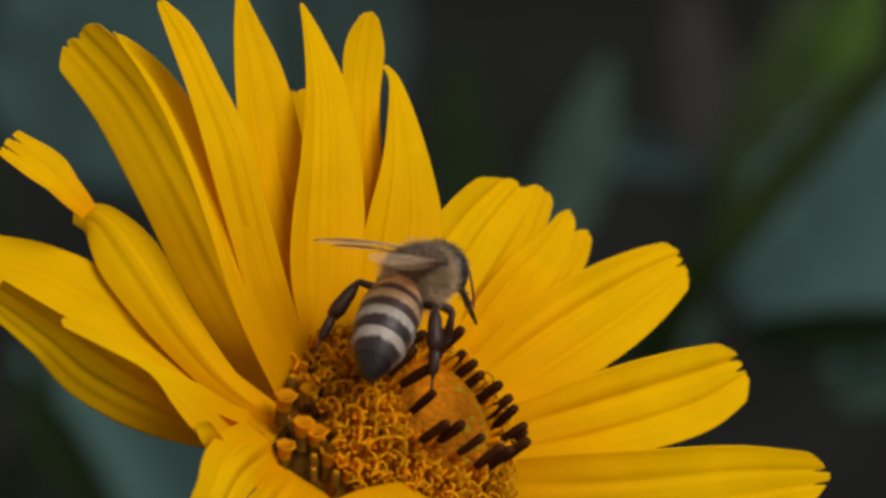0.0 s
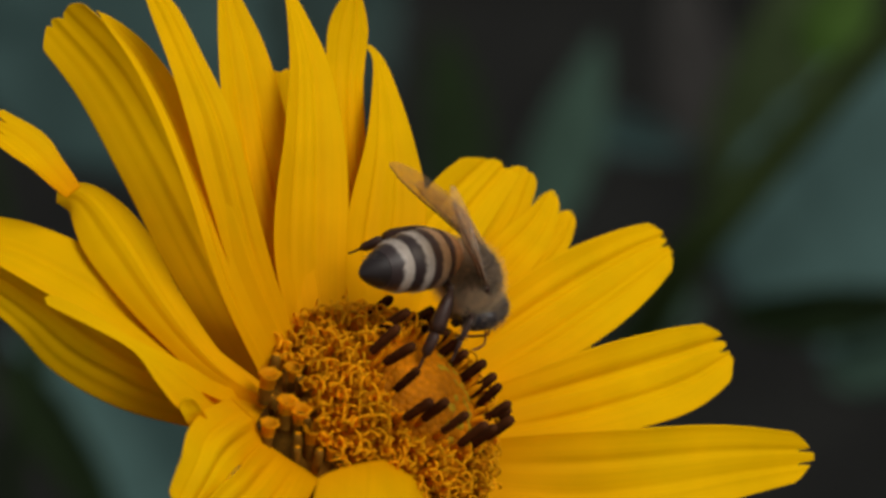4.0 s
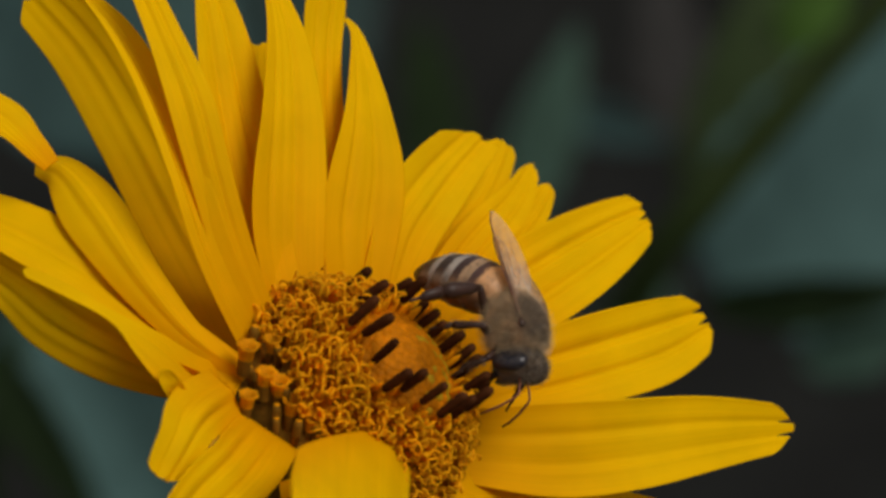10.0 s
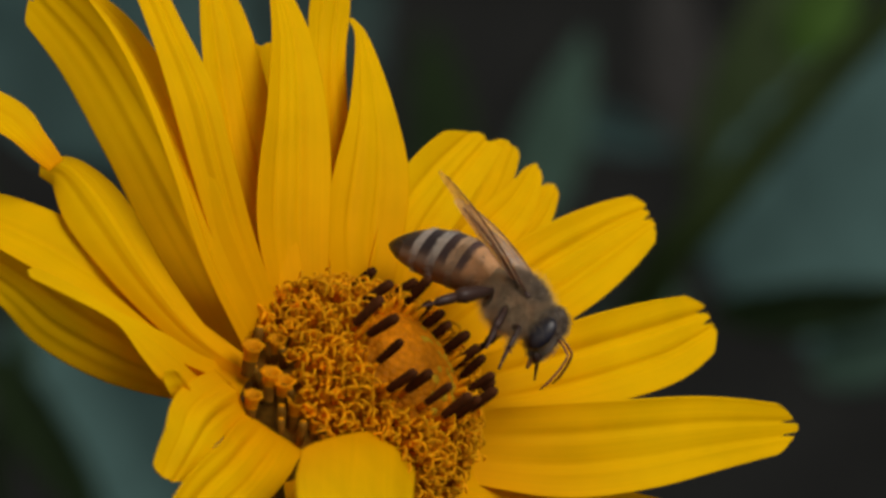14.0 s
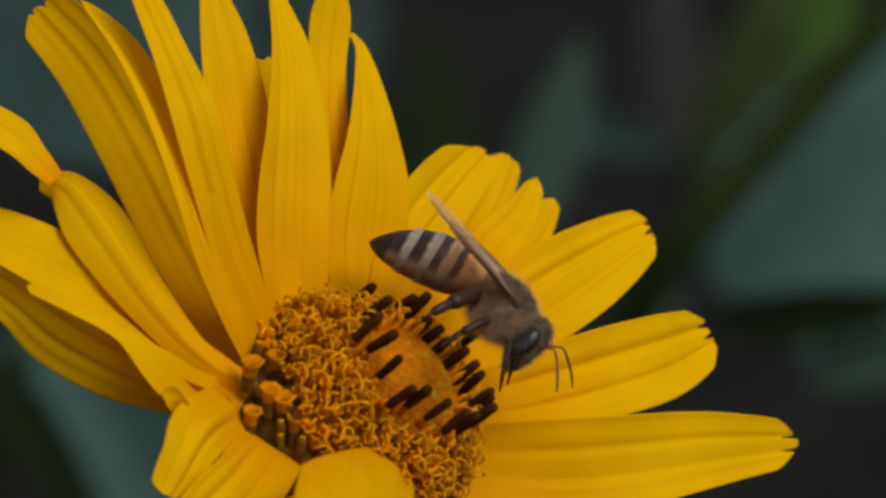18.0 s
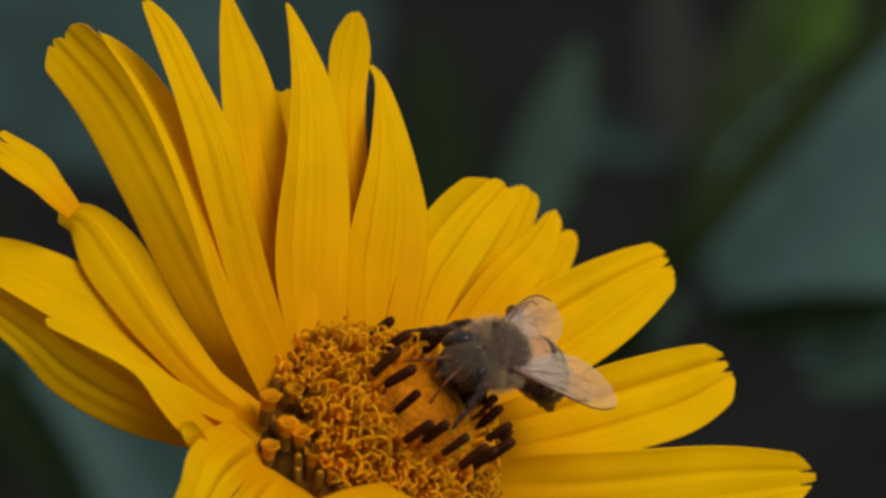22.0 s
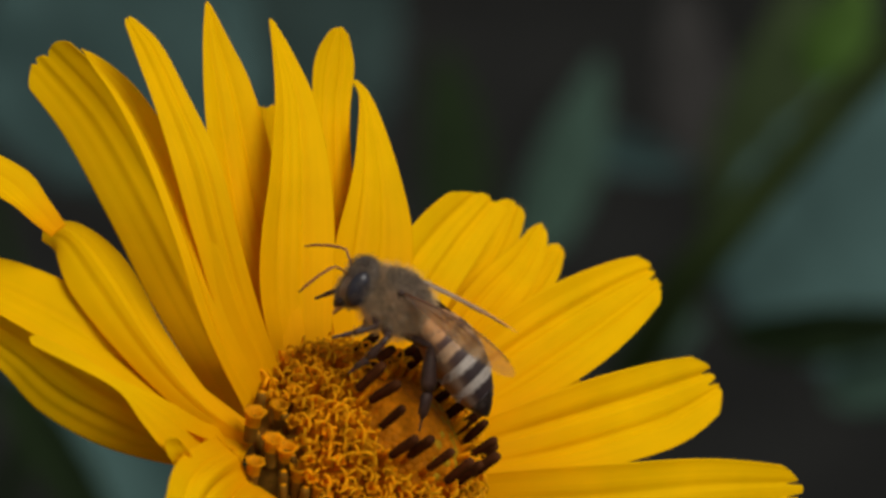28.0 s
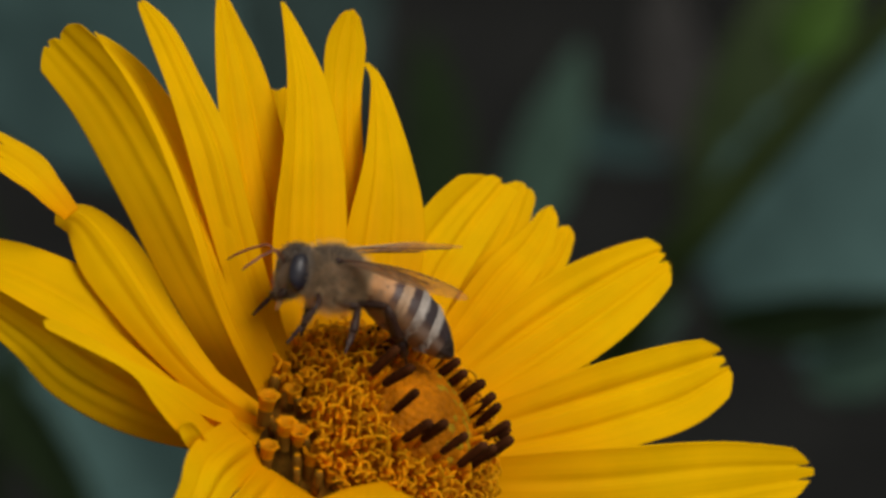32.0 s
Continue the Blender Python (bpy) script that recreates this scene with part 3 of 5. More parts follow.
def disc():
    rng = random.Random(5)
    # receptacle
    verts, faces = [], []
    rings, sides = 10, 32
    for i in range(rings + 1):
        r = 0.02 + 0.98 * i / rings
        for k in range(sides):
            p, n = dome(r, 2 * math.pi * k / sides)
            verts.append(p - AXIS * 0.4 * MM)
    for k in range(sides):
        p, n = dome(0.7, 2 * math.pi * k / sides)
        verts.append(p - AXIS * (DOME + 3 * MM))
    for i in range(rings + 1):
        for k in range(sides):
            k2 = (k + 1) % sides
            faces.append((i * sides + k, (i + 1) * sides + k, (i + 1) * sides + k2, i * sides + k2))
    faces.append(tuple(range(sides)))
    slots = [1 if i >= 8 else 0 for i in range(rings + 1) for k in range(sides)] + [0]
    part("receptacle", mesh_of("receptacle", verts, faces, [CORE, TUBE], slots), flower, "gold domed flower centre with olive rim")

    def floret_mesh(k):
        """An open trumpet with five curled lobes, a dark throat and two coiled style arms."""
        rg = random.Random(k)
        pieces = []
        sides, rows = 10, []
        prof = ((0, 0.30), (0.9, 0.36), (1.2, 0.40), (1.4, 0.50), (1.46, 0.60), (1.38, 0.45), (1.0, 0.28), (0.5, 0.05))
        for z, rad in prof:
            for s in range(sides):
                a = 2 * math.pi * s / sides
                lobe = (0.22 if s % 2 == 0 else -0.14) if rad > 0.5 else 0
                rows.append(Vector((rad * (1 + lobe) * math.cos(a), rad * (1 + lobe) * math.sin(a), z - (0.14 if lobe > 0 else 0))) * MM)
        f = [(i * sides + s, i * sides + (s + 1) % sides, (i + 1) * sides + (s + 1) % sides, (i + 1) * sides + s) for i in range(len(prof) - 1) for s in range(sides)]
        pieces.append((rows, f, 0))
        turn = rg.uniform(0, 6.28)
        for arm in ((0, 1, 2) if k % 3 else (0, 1)):
            a = turn + 2.3 * arm + rg.uniform(-0.5, 0.5)
            rad = rg.uniform(0.28, 0.56)
            sweep_to = rg.uniform(2.0, 5.0)
            lean = rg.uniform(-0.25, 0.25)
            pts = [Vector((0, 0, 0.9)) * MM]
            for i in range(10):
                c = i / 9 * sweep_to
                out = rad * (1 - math.cos(c))
                pts.append(Vector((math.cos(a) * out - math.sin(a) * lean * i / 9, math.sin(a) * out + math.cos(a) * lean * i / 9, 1.55 + rad * math.sin(c) + 0.1)) * MM)
            v, ff = sweep(pts, [0.1 * MM] * 9 + [0.085 * MM, 0.05 * MM], 6)
            pieces.append((v, ff, 1))
        v, f, s = joined(pieces)
        return mesh_of("disc_floret", v, f, [FLORET, STYLE], s)

    def near_left(a):
        out = ACROSS * math.cos(a) + AWAY * math.sin(a)
        return out.x < -0.25 and out.y < 0.45

    kinds = [floret_mesh(k) for k in range(8)]
    golden = math.pi * (3 - math.sqrt(5))
    count = 385
    for i in range(count):
        r = math.sqrt((i + 0.5) / count)
        a = i * golden
        p, n = dome(r, a)
        if r > 0.52 and r < (0.87 if near_left(a) else 1.0):
            part("disc_floret", kinds[rng.randrange(8)], flower, "", stand(p - n * rng.uniform(0.1, 0.6) * MM, (n + Vector([rng.uniform(-0.2, 0.2) for _ in range(3)])).normalized(), rng.uniform(0, 6.28), rng.uniform(0.68, 0.92)))
    # outer florets, still closed tubes with a toothed mouth
    sides = 12
    rows = []
    prof = ((0, 0.42, 0), (1.2, 0.5, 0), (1.9, 0.55, 1), (2.3, 0.75, 1), (2.2, 0.52, 1), (1.7, 0.4, 1), (1.2, 0.05, 1))
    for z, rad, s in prof:
        for k in range(sides):
            ang = 2 * math.pi * k / sides
            rr = rad * (1 + (0.14 if k % 2 else -0.1) * (z > 2.2))
            rows.append(Vector((rr * math.cos(ang), rr * math.sin(ang), z)) * MM)
    f, sl = [], []
    for i in range(len(prof) - 1):
        for k in range(sides):
            f.append((i * sides + k, i * sides + (k + 1) % sides, (i + 1) * sides + (k + 1) % sides, (i + 1) * sides + k))
            # the deepest throat ring also takes the dark tone, as painted-in shade
            sl.append(1 if 1 <= i <= 4 else 0)
    outer = mesh_of("tube_floret", rows, f, [TUBE, FLORET], sl)
    v, ff = sweep([Vector((0, 0, z)) * MM for z in (0, 0.9, 1.5, 1.9, 2.0)], [q * MM for q in (0.26, 0.33, 0.36, 0.24, 0.05)], 8)
    shut = mesh_of("closed_floret", v, ff, [TUBE, FLORET], [1 if i >= 24 else 0 for i in range(len(ff))])
    for k in range(54):
        a = 2 * math.pi * (k + rng.uniform(-0.4, 0.4)) / 54
        out = ACROSS * math.cos(a) + AWAY * math.sin(a)
        if not near_left(a):
            continue
        p, n = dome((0.9, 0.98, 1.0, 0.94, 0.88, 1.01, 0.92)[(k + 5) % 7 if k % 7 != 1 else 2], a)
        n = (AXIS - ACROSS * 0.75 + out * 0.1 + Vector((rng.uniform(-0.15, 0.15), rng.uniform(-0.15, 0.15), 0))).normalized()
        part("closed_floret", shut, flower, "olive unopened outer floret", stand(p - n * 0.3 * MM, n, rng.uniform(0, 6), rng.uniform(0.75, 1.05)))
    for x, y in ((430, 655), (432, 738), (545, 780), (492, 716), (536, 662), (478, 640), (512, 752), (466, 700), (560, 728)):
        n = (AXIS - ACROSS * 0.75 + Vector((rng.uniform(-0.15, 0.15), rng.uniform(-0.15, 0.15), 0))).normalized()
        part("tube_floret", outer, flower, "", stand(at(x, y, rim_depth(x, y) + 20), n, rng.uniform(0, 6), rng.uniform(0.85, 1.0)))
    # ring of dark anther tubes
    v, ff = sweep([Vector((0, 0, z)) * MM for z in (0, 0.8, 1.0, 2.1, 2.9, 3.15, 3.25)], [q * MM for q in (0.2, 0.22, 0.27, 0.31, 0.31, 0.25, 0.1)], 8)
    stub = mesh_of("anther_tube", v, ff, [ANTHER, FLORET], [1 if i < 8 else 0 for i in range(len(ff))])
    # where each stands on the dome, and by how many millimetres the far ones are sunk behind its brow
    feet = ((603, 512, 0), (618, 537, 0), (604, 578, 0), (627, 596, 0), (650, 641, 0), (664, 692, 0), (702, 693, 0), (732, 716, 0), (765, 742, 0), (800, 730, 0),
            (808, 692, 0), (806, 664, 0.3), (802, 640, 0.9), (790, 604, 1.3), (772, 576, 1.3), (754, 556, 1.4), (736, 542, 1.3), (704, 528, 0.2), (668, 518, 0.1), (814, 712, 0), (788, 740, 0))
    for x, y, sunk in feet:
        p = on_dome(x, y)
        n = (AXIS + Vector((rng.uniform(-0.1, 0.1), rng.uniform(-0.1, 0.1), rng.uniform(-0.12, 0.12)))).normalized()
        part("anther_tube", stub, flower, "", stand(p - n * (0.05 + sunk) * MM, n, rng.uniform(0, 6), rng.uniform(0.98, 1.16)))
    # unopened buds of the middle, too fine to tell apart
    v0, f0 = sweep([Vector((0, 0, z)) * MM for z in (-0.5, -0.16, -0.02, 0.08, 0.12)], [q * MM for q in (0.46, 0.52, 0.46, 0.28, 0.04)], 8)
    v1, f1 = sweep([Vector((0, 0, z)) * MM for z in (-0.4, 0.2, 0.9, 1.25)], [q * MM for q in (0.2, 0.24, 0.17, 0.03)], 6)
    count = 230
    pieces = []
    for i in range(count):
        r = 0.53 * math.sqrt((i + 0.5) / count)
        p, n = dome(r, i * golden)
        n = (n + AXIS * 0.5 + Vector([rng.uniform(-0.15, 0.15) for _ in range(3)])).normalized()
        m = stand(p - n * 0.2 * MM, n, rng.uniform(0, 6), rng.uniform(0.8, 1.2))
        green = 0.12 < r < 0.46 and rng.random() < 0.5 and n.dot(AXIS) < 0.995 and p.normalized().x > 0.62
        tall = i > 165 and rng.random() < 0.7
        pieces.append(([m @ q for q in (v1 if tall else v0)], f1 if tall else f0, 2 if tall and not green else int(green)))
    v, f, sl = joined(pieces)
    tagged(part("disc_centre", mesh_of("disc_centre", v, f, [BUD, BUD_GREEN, FLORET], sl), flower, "tight orange cluster of unopened florets"), kind="stuff")


disc()


def stem_and_calyx():
    low = AXIS * (-3.2 * MM)
    inv = sway(0, 0, 0).inverted()
    top = sway(0, 0, 0) @ low
    down = (sway(0, 0, 0).to_3x3() @ AXIS) * -1
    p1 = top + down * 0.03
    foot = Vector((p1.x - 0.02, p1.y + 0.01, -0.01))
    pts = []
    for i in range(15):
        s = i / 14
        c1, c2 = top + down * 0.05, Vector((foot.x, foot.y, 0.4))
        q = top * (1 - s) ** 3 + c1 * 3 * s * (1 - s) ** 2 + c2 * 3 * s * s * (1 - s) + foot * s ** 3
        pts.append(inv @ q)
    v, f = sweep(pts, [(1.3 + 0.09 * i) * MM for i in range(15)], 10)
    part("stem", mesh_of("stem", v, f, [STEM]), flower, "green flower stem")
    for k in range(14):
        a = 2 * math.pi * k / 14
        out = ACROSS * math.cos(a) + AWAY * math.sin(a)
        pts = [low + out * 1.5 * MM - AXIS * 0.6 * MM, low + out * 4 * MM - AXIS * 0.4 * MM, low + out * 6 * MM + AXIS * 0.4 * MM, low + out * 7.6 * MM + AXIS * 0.9 * MM]
        v, f = sweep(pts, [1.1 * MM, 1.5 * MM, 1.2 * MM, 0.2 * MM], 8, [(0.3, 1)] * 4)
        part("sepal", mesh_of("sepal", v, f, [CALYX]), flower, "green sepal")


stem_and_calyx()

# ---- the bee: x forward, y to its left, z up its back ----
bee = thing("honey_bee", sway(0, 0, 0), "honey bee with furry thorax and striped abdomen on a yellow flower", "bee")
WAIST = Vector((-1.9, 0, -0.1)) * MM
NECK = Vector((1.75, 0, -0.15)) * MM


def perch(x, y, z, rx, ry, rz):
    return pose(x * MM, y * MM, z * MM, rx, ry, rz)


def waist(pitch, yaw):
    return pose(*WAIST, 0, pitch, yaw)


def neck(pitch, yaw):
    return pose(*NECK, 0, pitch, yaw)


def hairs(spots, length, seed, spread=0.5, back_lean=(0, 0, 0), thick=0.035):
    """Many fine tapered hairs standing on (place, normal) spots."""
    rng = random.Random(seed)
    verts, faces = [], []
    for p, n in spots:
        n = (n + Vector([rng.uniform(-spread, spread) for _ in range(3)]) + Vector(back_lean)).normalized()
        side = n.orthogonal().normalized()
        side = Matrix.Rotation(rng.uniform(0, 6.28), 3, n) @ side
        other = n.cross(side)
        l = length * rng.uniform(0.6, 1.2)
        b = len(verts)
        w = thick * MM
        mid = p + n * l * 0.6 + Vector((0, 0, -0.04 * l))
        tip = p + n * l + Vector((0, 0, -0.15 * l))
        verts += [p + side * w, p - side * w * 0.5 + other * w * 0.8, p - side * w * 0.5 - other * w * 0.8, mid + side * w * 0.6, mid - side * w * 0.5, tip]
        faces += [(b, b + 1, b + 4, b + 3), (b + 1, b + 2, b + 4), (b + 2, b, b + 3, b + 4), (b + 3, b + 4, b + 5)]
    return verts, faces


def scatter_ellipsoid(rx, ry, rz, count, seed, keep=None, shape=None):
    rng = random.Random(seed)
    spots = []
    while len(spots) < count:
        u = Vector((rng.gauss(0, 1), rng.gauss(0, 1), rng.gauss(0, 1))).normalized()
        if keep and not keep(u):
            continue
        p = Vector((u.x * rx, u.y * ry, u.z * rz))
        n = Vector((u.x / rx, u.y / ry, u.z / rz)).normalized()
        spots.append((shape(p) if shape else p, n))
    return spots


def build_thorax():
    v, f = ball(1.98 * MM, 1.78 * MM, 1.66 * MM, 14, 20)
    th = part("thorax", mesh_of("thorax", v, f, [FUR_BASE]), bee, "dark thorax under tan fur")
    pick = random.Random(77)
    bald = lambda u: pick.random() > 0.86 * max(0.0, min(1.0, (u.z - 0.35) / 0.3)) * max(0.0, 1 - (u.x / 0.95) ** 4)
    spots = scatter_ellipsoid(1.95 * MM, 1.75 * MM, 1.63 * MM, 14000, 3, bald)
    v, f = hairs(spots, 1.0 * MM, 4, 0.7, (-0.1, 0, 0), 0.009)
    tagged(part("fur", mesh_of("fur", v, f, [FUR_TAN]), th, "dense tan hairs"), kind="stuff")
    spots = scatter_ellipsoid(1.95 * MM, 1.75 * MM, 1.63 * MM, 7000, 9, lambda u: pick.random() < max(0.12, min(1.0, (u.z - 0.3) / 0.4)))
    v, f = hairs(spots, 0.55 * MM, 5, 0.8, (-0.1, 0, 0), 0.008)
    tagged(part("fur", mesh_of("fur", v, f, [FUR_BROWN]), th, "shorter brown hairs"), kind="stuff")
    # the tegulae over the wing roots
    for s in (1, -1):
        v, f = ball(0.3 * MM, 0.24 * MM, 0.2 * MM, 8, 10)
        part("tegula", mesh_of("tegula", v, f, [SHELL_LEG]), th, "dark wing-root scale", pose(0.55 * MM, s * 1.52 * MM, 1.12 * MM, s * -35, 0, 0))


antennae = []


def build_head():
    def wedge(p):
        k = 1 - 0.38 * max(0, -p.z / (1.5 * MM))
        return Vector((p.x + 0.12 * max(0, -p.z), p.y * k, p.z))

    v, f = ball(1.0 * MM, 1.78 * MM, 1.66 * MM, 12, 18, wedge)
    v = [p + Vector((0.85, 0, -0.3)) * MM for p in v]
    hd = part("head", mesh_of("head", v, f, [FUR_DARK]), bee, "dark furry head with large eyes", neck(0, 0))
    off = Vector((0.85, 0, -0.3)) * MM
    spots = [(wedge(p) + off, n) for p, n in scatter_ellipsoid(1.0 * MM, 1.74 * MM, 1.62 * MM, 2400, 11, lambda u: u.x < 0.35 or abs(u.y) < 0.25)]
    v, f = hairs(spots, 0.4 * MM, 12, 0.6, (0, 0, 0), 0.016)
    tagged(part("fur", mesh_of("fur", v, f, [FUR_FACE]), hd, "short tan face hairs"), kind="stuff")
    crown = [(wedge(p) + off, n) for p, n in scatter_ellipsoid(1.0 * MM, 1.74 * MM, 1.62 * MM, 900, 14, lambda u: u.z > 0.35)]
    v, f = hairs(crown, 0.6 * MM, 15, 0.5, (0, 0, 0), 0.018)
    tagged(part("fur", mesh_of("fur", v, f, [FUR_DARK]), hd, "dark crown hairs"), kind="stuff")
    for s in (1, -1):
        v, f = ball(0.74 * MM, 0.54 * MM, 1.24 * MM, 12, 16)
        m = pose(0.95 * MM, s * 1.3 * MM, -0.1 * MM, s * 14, 0, s * 12)
        part("eye", mesh_of("eye", v, f, [EYE]), hd, "glossy black compound eye", m)
        # elbowed antenna
        pts = [Vector(q) * MM for q in ((1.6, s * 0.35, 0.0), (2.2, s * 0.7, 0.5), (2.7, s * 0.95, 0.75), (3.0, s * 1.1, 0.6), (3.6, s * 1.4, 0.1), (4.2, s * 1.7, -0.55), (4.6, s * 1.85, -1.1))]
        v, f = sweep(pts, [0.07 * MM, 0.07 * MM, 0.075 * MM, 0.09 * MM, 0.09 * MM, 0.09 * MM, 0.055 * MM], 7)
        root = pts[0].copy()
        feeler = part("antenna", mesh_of("antenna", [p - root for p in v], f, [ANTENNA]), hd, "dark elbowed antenna", Matrix.Translation(root))
        antennae.append((feeler, root, s))
        pts = [Vector(q) * MM for q in ((1.25, s * 0.7, -1.5), (1.45, s * 0.6, -1.9), (1.5, s * 0.2, -2.25))]
        v, f = sweep(pts, [0.25 * MM, 0.24 * MM, 0.1 * MM], 7)
        part("mandible", mesh_of("mandible", v, f, [SHELL_LEG]), hd)
    pts = [Vector(q) * MM for q in ((1.0, 0, -1.6), (1.15, 0, -2.3), (1.2, 0, -2.9))]
    v, f = sweep(pts, [0.3 * MM, 0.22 * MM, 0.1 * MM], 7)
    part("proboscis", mesh_of("proboscis", v, f, [SHELL_AMBER]), hd, "amber proboscis")
    return hd


def build_abdomen():
    """Six overlapping plates behind the waist, each amber or dark with a pale hair band."""
    L = 7.4
    prof = lambda s: 1.95 * (math.sin(math.pi / 2 * min(1, (0.12 + s) / 0.46)) ** 0.7 if s < 0.36 else (1 - ((s - 0.36) / 0.64) ** 2.2) ** 0.72)
    ab = None
    cuts = (0.0, 0.07, 0.255, 0.44, 0.63, 0.81, 1.0)
    bend = lambda s: -1.25 * s * s
    look_of = (PLATE_AMBER, PLATE_AMBER, PLATE_BUFF, PLATE_PALE, PLATE_PALE, PLATE_TIP)
    for k in range(6):
        s0, s1 = cuts[k], cuts[k + 1]
        rows, sides = 24, 48
        verts, faces, uvs = [], [], []
        for i in range(rows + 1):
            q = i / rows
            s = s0 - 0.015 + (s1 - s0 + 0.03) * q if k else s0 + (s1 - s0 + 0.015) * q
            s = max(0.0, min(0.998, s))
            swell = 1 + 0.035 * q - 0.02
            rad = prof(s) * swell
            for j in range(sides):
                a = 2 * math.pi * j / sides
                z = math.sin(a) * rad * (0.99 if math.sin(a) > 0 else 0.84)
                verts.append(Vector((-s * L - 0.2, math.cos(a) * rad, z + bend(s))) * MM)
                uvs.append((math.sin(a), q if k else q * 0.2))
        for i in range(rows):
            for j in range(sides):
                faces.append((i * sides + j, (i + 1) * sides + j, (i + 1) * sides + (j + 1) % sides, i * sides + (j + 1) % sides))
        faces.append(tuple(reversed(range(sides))) if k == 0 else tuple(range(sides)))
        faces.append(tuple(rows * sides + j for j in range(sides)))
        me = mesh_of("segment", verts, faces, [look_of[k]], uvs=uvs)
        if ab is None:
            ab = part("abdomen", me, bee, "striped abdomen, amber in front and dark behind", waist(0, 0))
        else:
            part("segment", me, ab)
        # hair band
        rng = random.Random(20 + k)
        spots = []
        for _ in range((300, 200, 500, 800, 700, 140)[k]):
            a = rng.uniform(0, 2 * math.pi)
            s = s0 + (s1 - s0) * (rng.uniform(0.02, 0.4) if k else rng.uniform(0, 1))
            rad = prof(s)
            nrm = Vector((0.1, math.cos(a), math.sin(a)))
            spots.append((Vector((-s * L - 0.2, math.cos(a) * rad, math.sin(a) * rad * (0.99 if math.sin(a) > 0 else 0.84) + bend(s))) * MM, nrm.normalized()))
        v, f = hairs(spots, (0.5, 0.3, 0.22, 0.2, 0.2, 0.15)[k] * MM, 30 + k, 0.4, (-2.2, 0, 0), 0.012)
        tagged(part("fur", mesh_of("fur", v, f, [(FUR_TAN, FUR_FACE, FUR_FACE, FUR_PALE, FUR_PALE, FUR_DARK)[k]]), ab, "band of short hairs"), kind="stuff")
    return ab


def wing_mesh(length, chord, side):
    nu, nv = 24, 6
    def outline(s):
        """The leading and the trailing edge at a share of the length; the tip is an ellipse."""
        front = 0.13 * math.sin(math.pi * min(1, s * 0.9))
        rear = -(0.12 + 0.82 * math.sin(math.pi / 2 * min(1, s / 0.62)) ** 1.3)
        mid = -0.36
        x = max(0, (s - 0.62) / 0.38)
        round_off = math.sqrt(max(0, 1 - x ** 2.3))
        return chord * (mid + (front - mid) * round_off), chord * (mid + (rear - mid) * round_off)

    lead = lambda s: outline(s)[0]
    trail = lambda s: outline(s)[1]
    tops = []
    for i in range(nu + 1):
        s = 1 - (1 - i / nu) ** 2.2
        for j in range(nv + 1):
            q = j / nv
            y = lead(s) * (1 - q) + trail(s) * q
            z = 0.05 * length * math.sin(math.pi * s) * 0.4 + 0.03 * chord * math.sin(q * 16) * math.sin(math.pi * s)
            tops.append(Vector((s * length, -y * side, z)) * MM)
    m = len(tops)
    verts = tops + [p - Vector((0, 0, 0.015 * MM)) for p in tops]
    faces = []
    for i in range(nu):
        for j in range(nv):
            a = i * (nv + 1) + j
            q = (a, a + nv + 1, a + nv + 2, a + 1)
            faces += [q, tuple(k + m for k in reversed(q))]
    veins = []
    for q0, q1, s0, s1, rad in ((0.0, 0.0, 0.0, 0.97, 0.085), (0.14, 0.08, 0.02, 0.7, 0.038), (0.3, 0.35, 0.05, 0.82, 0.03), (0.35, 0.65, 0.1, 0.78, 0.028), (0.6, 0.9, 0.1, 0.6, 0.028), (0.1, 0.7, 0.45, 0.52, 0.024), (0.08, 0.5, 0.66, 0.74, 0.024), (0.3, 0.8, 0.28, 0.34, 0.02), (0.3, 0.62, 0.58, 0.66, 0.02), (0.05, 0.32, 0.36, 0.42, 0.02), (0.5, 0.72, 0.66, 0.9, 0.018), (0.32, 0.45, 0.8, 0.95, 0.018), (0.1, 0.3, 0.74, 0.86, 0.018)):
        pts = []
        for i in range(10):
            s, q = s0 + (s1 - s0) * i / 9, q0 + (q1 - q0) * i / 9 + 0.03 * math.sin(i * 1.3) * (q0 > 0)
            y = lead(s) * (1 - q) + trail(s) * q
            pts.append(Vector((s * length, -y * side, 0.05 * length * math.sin(math.pi * s) * 0.4 + 0.03 * chord * math.sin(q * 16) * math.sin(math.pi * s))) * MM)
        v, f = sweep(pts, [rad * (1 - 0.05 * i) * MM for i in range(10)], 5)
        veins.append(mesh_of("vein", v, f, [VEIN_DARK if q1 == 0 else VEIN]))
    return mesh_of("wing", verts, faces, [WING]), veins


def build_wings():
    made = []
    for side in (1, -1):
        for name, length, chord in (("forewing", 9.8, 3.1), ("hindwing", 6.8, 2.2)):
            a, b = wing_mesh(length, chord, side)
            w = part(name, a, bee, "thin amber translucent wing")
            for v in b:
                part("vein", v, w, "brown wing vein")
            made.append((w, side, name))
    return made


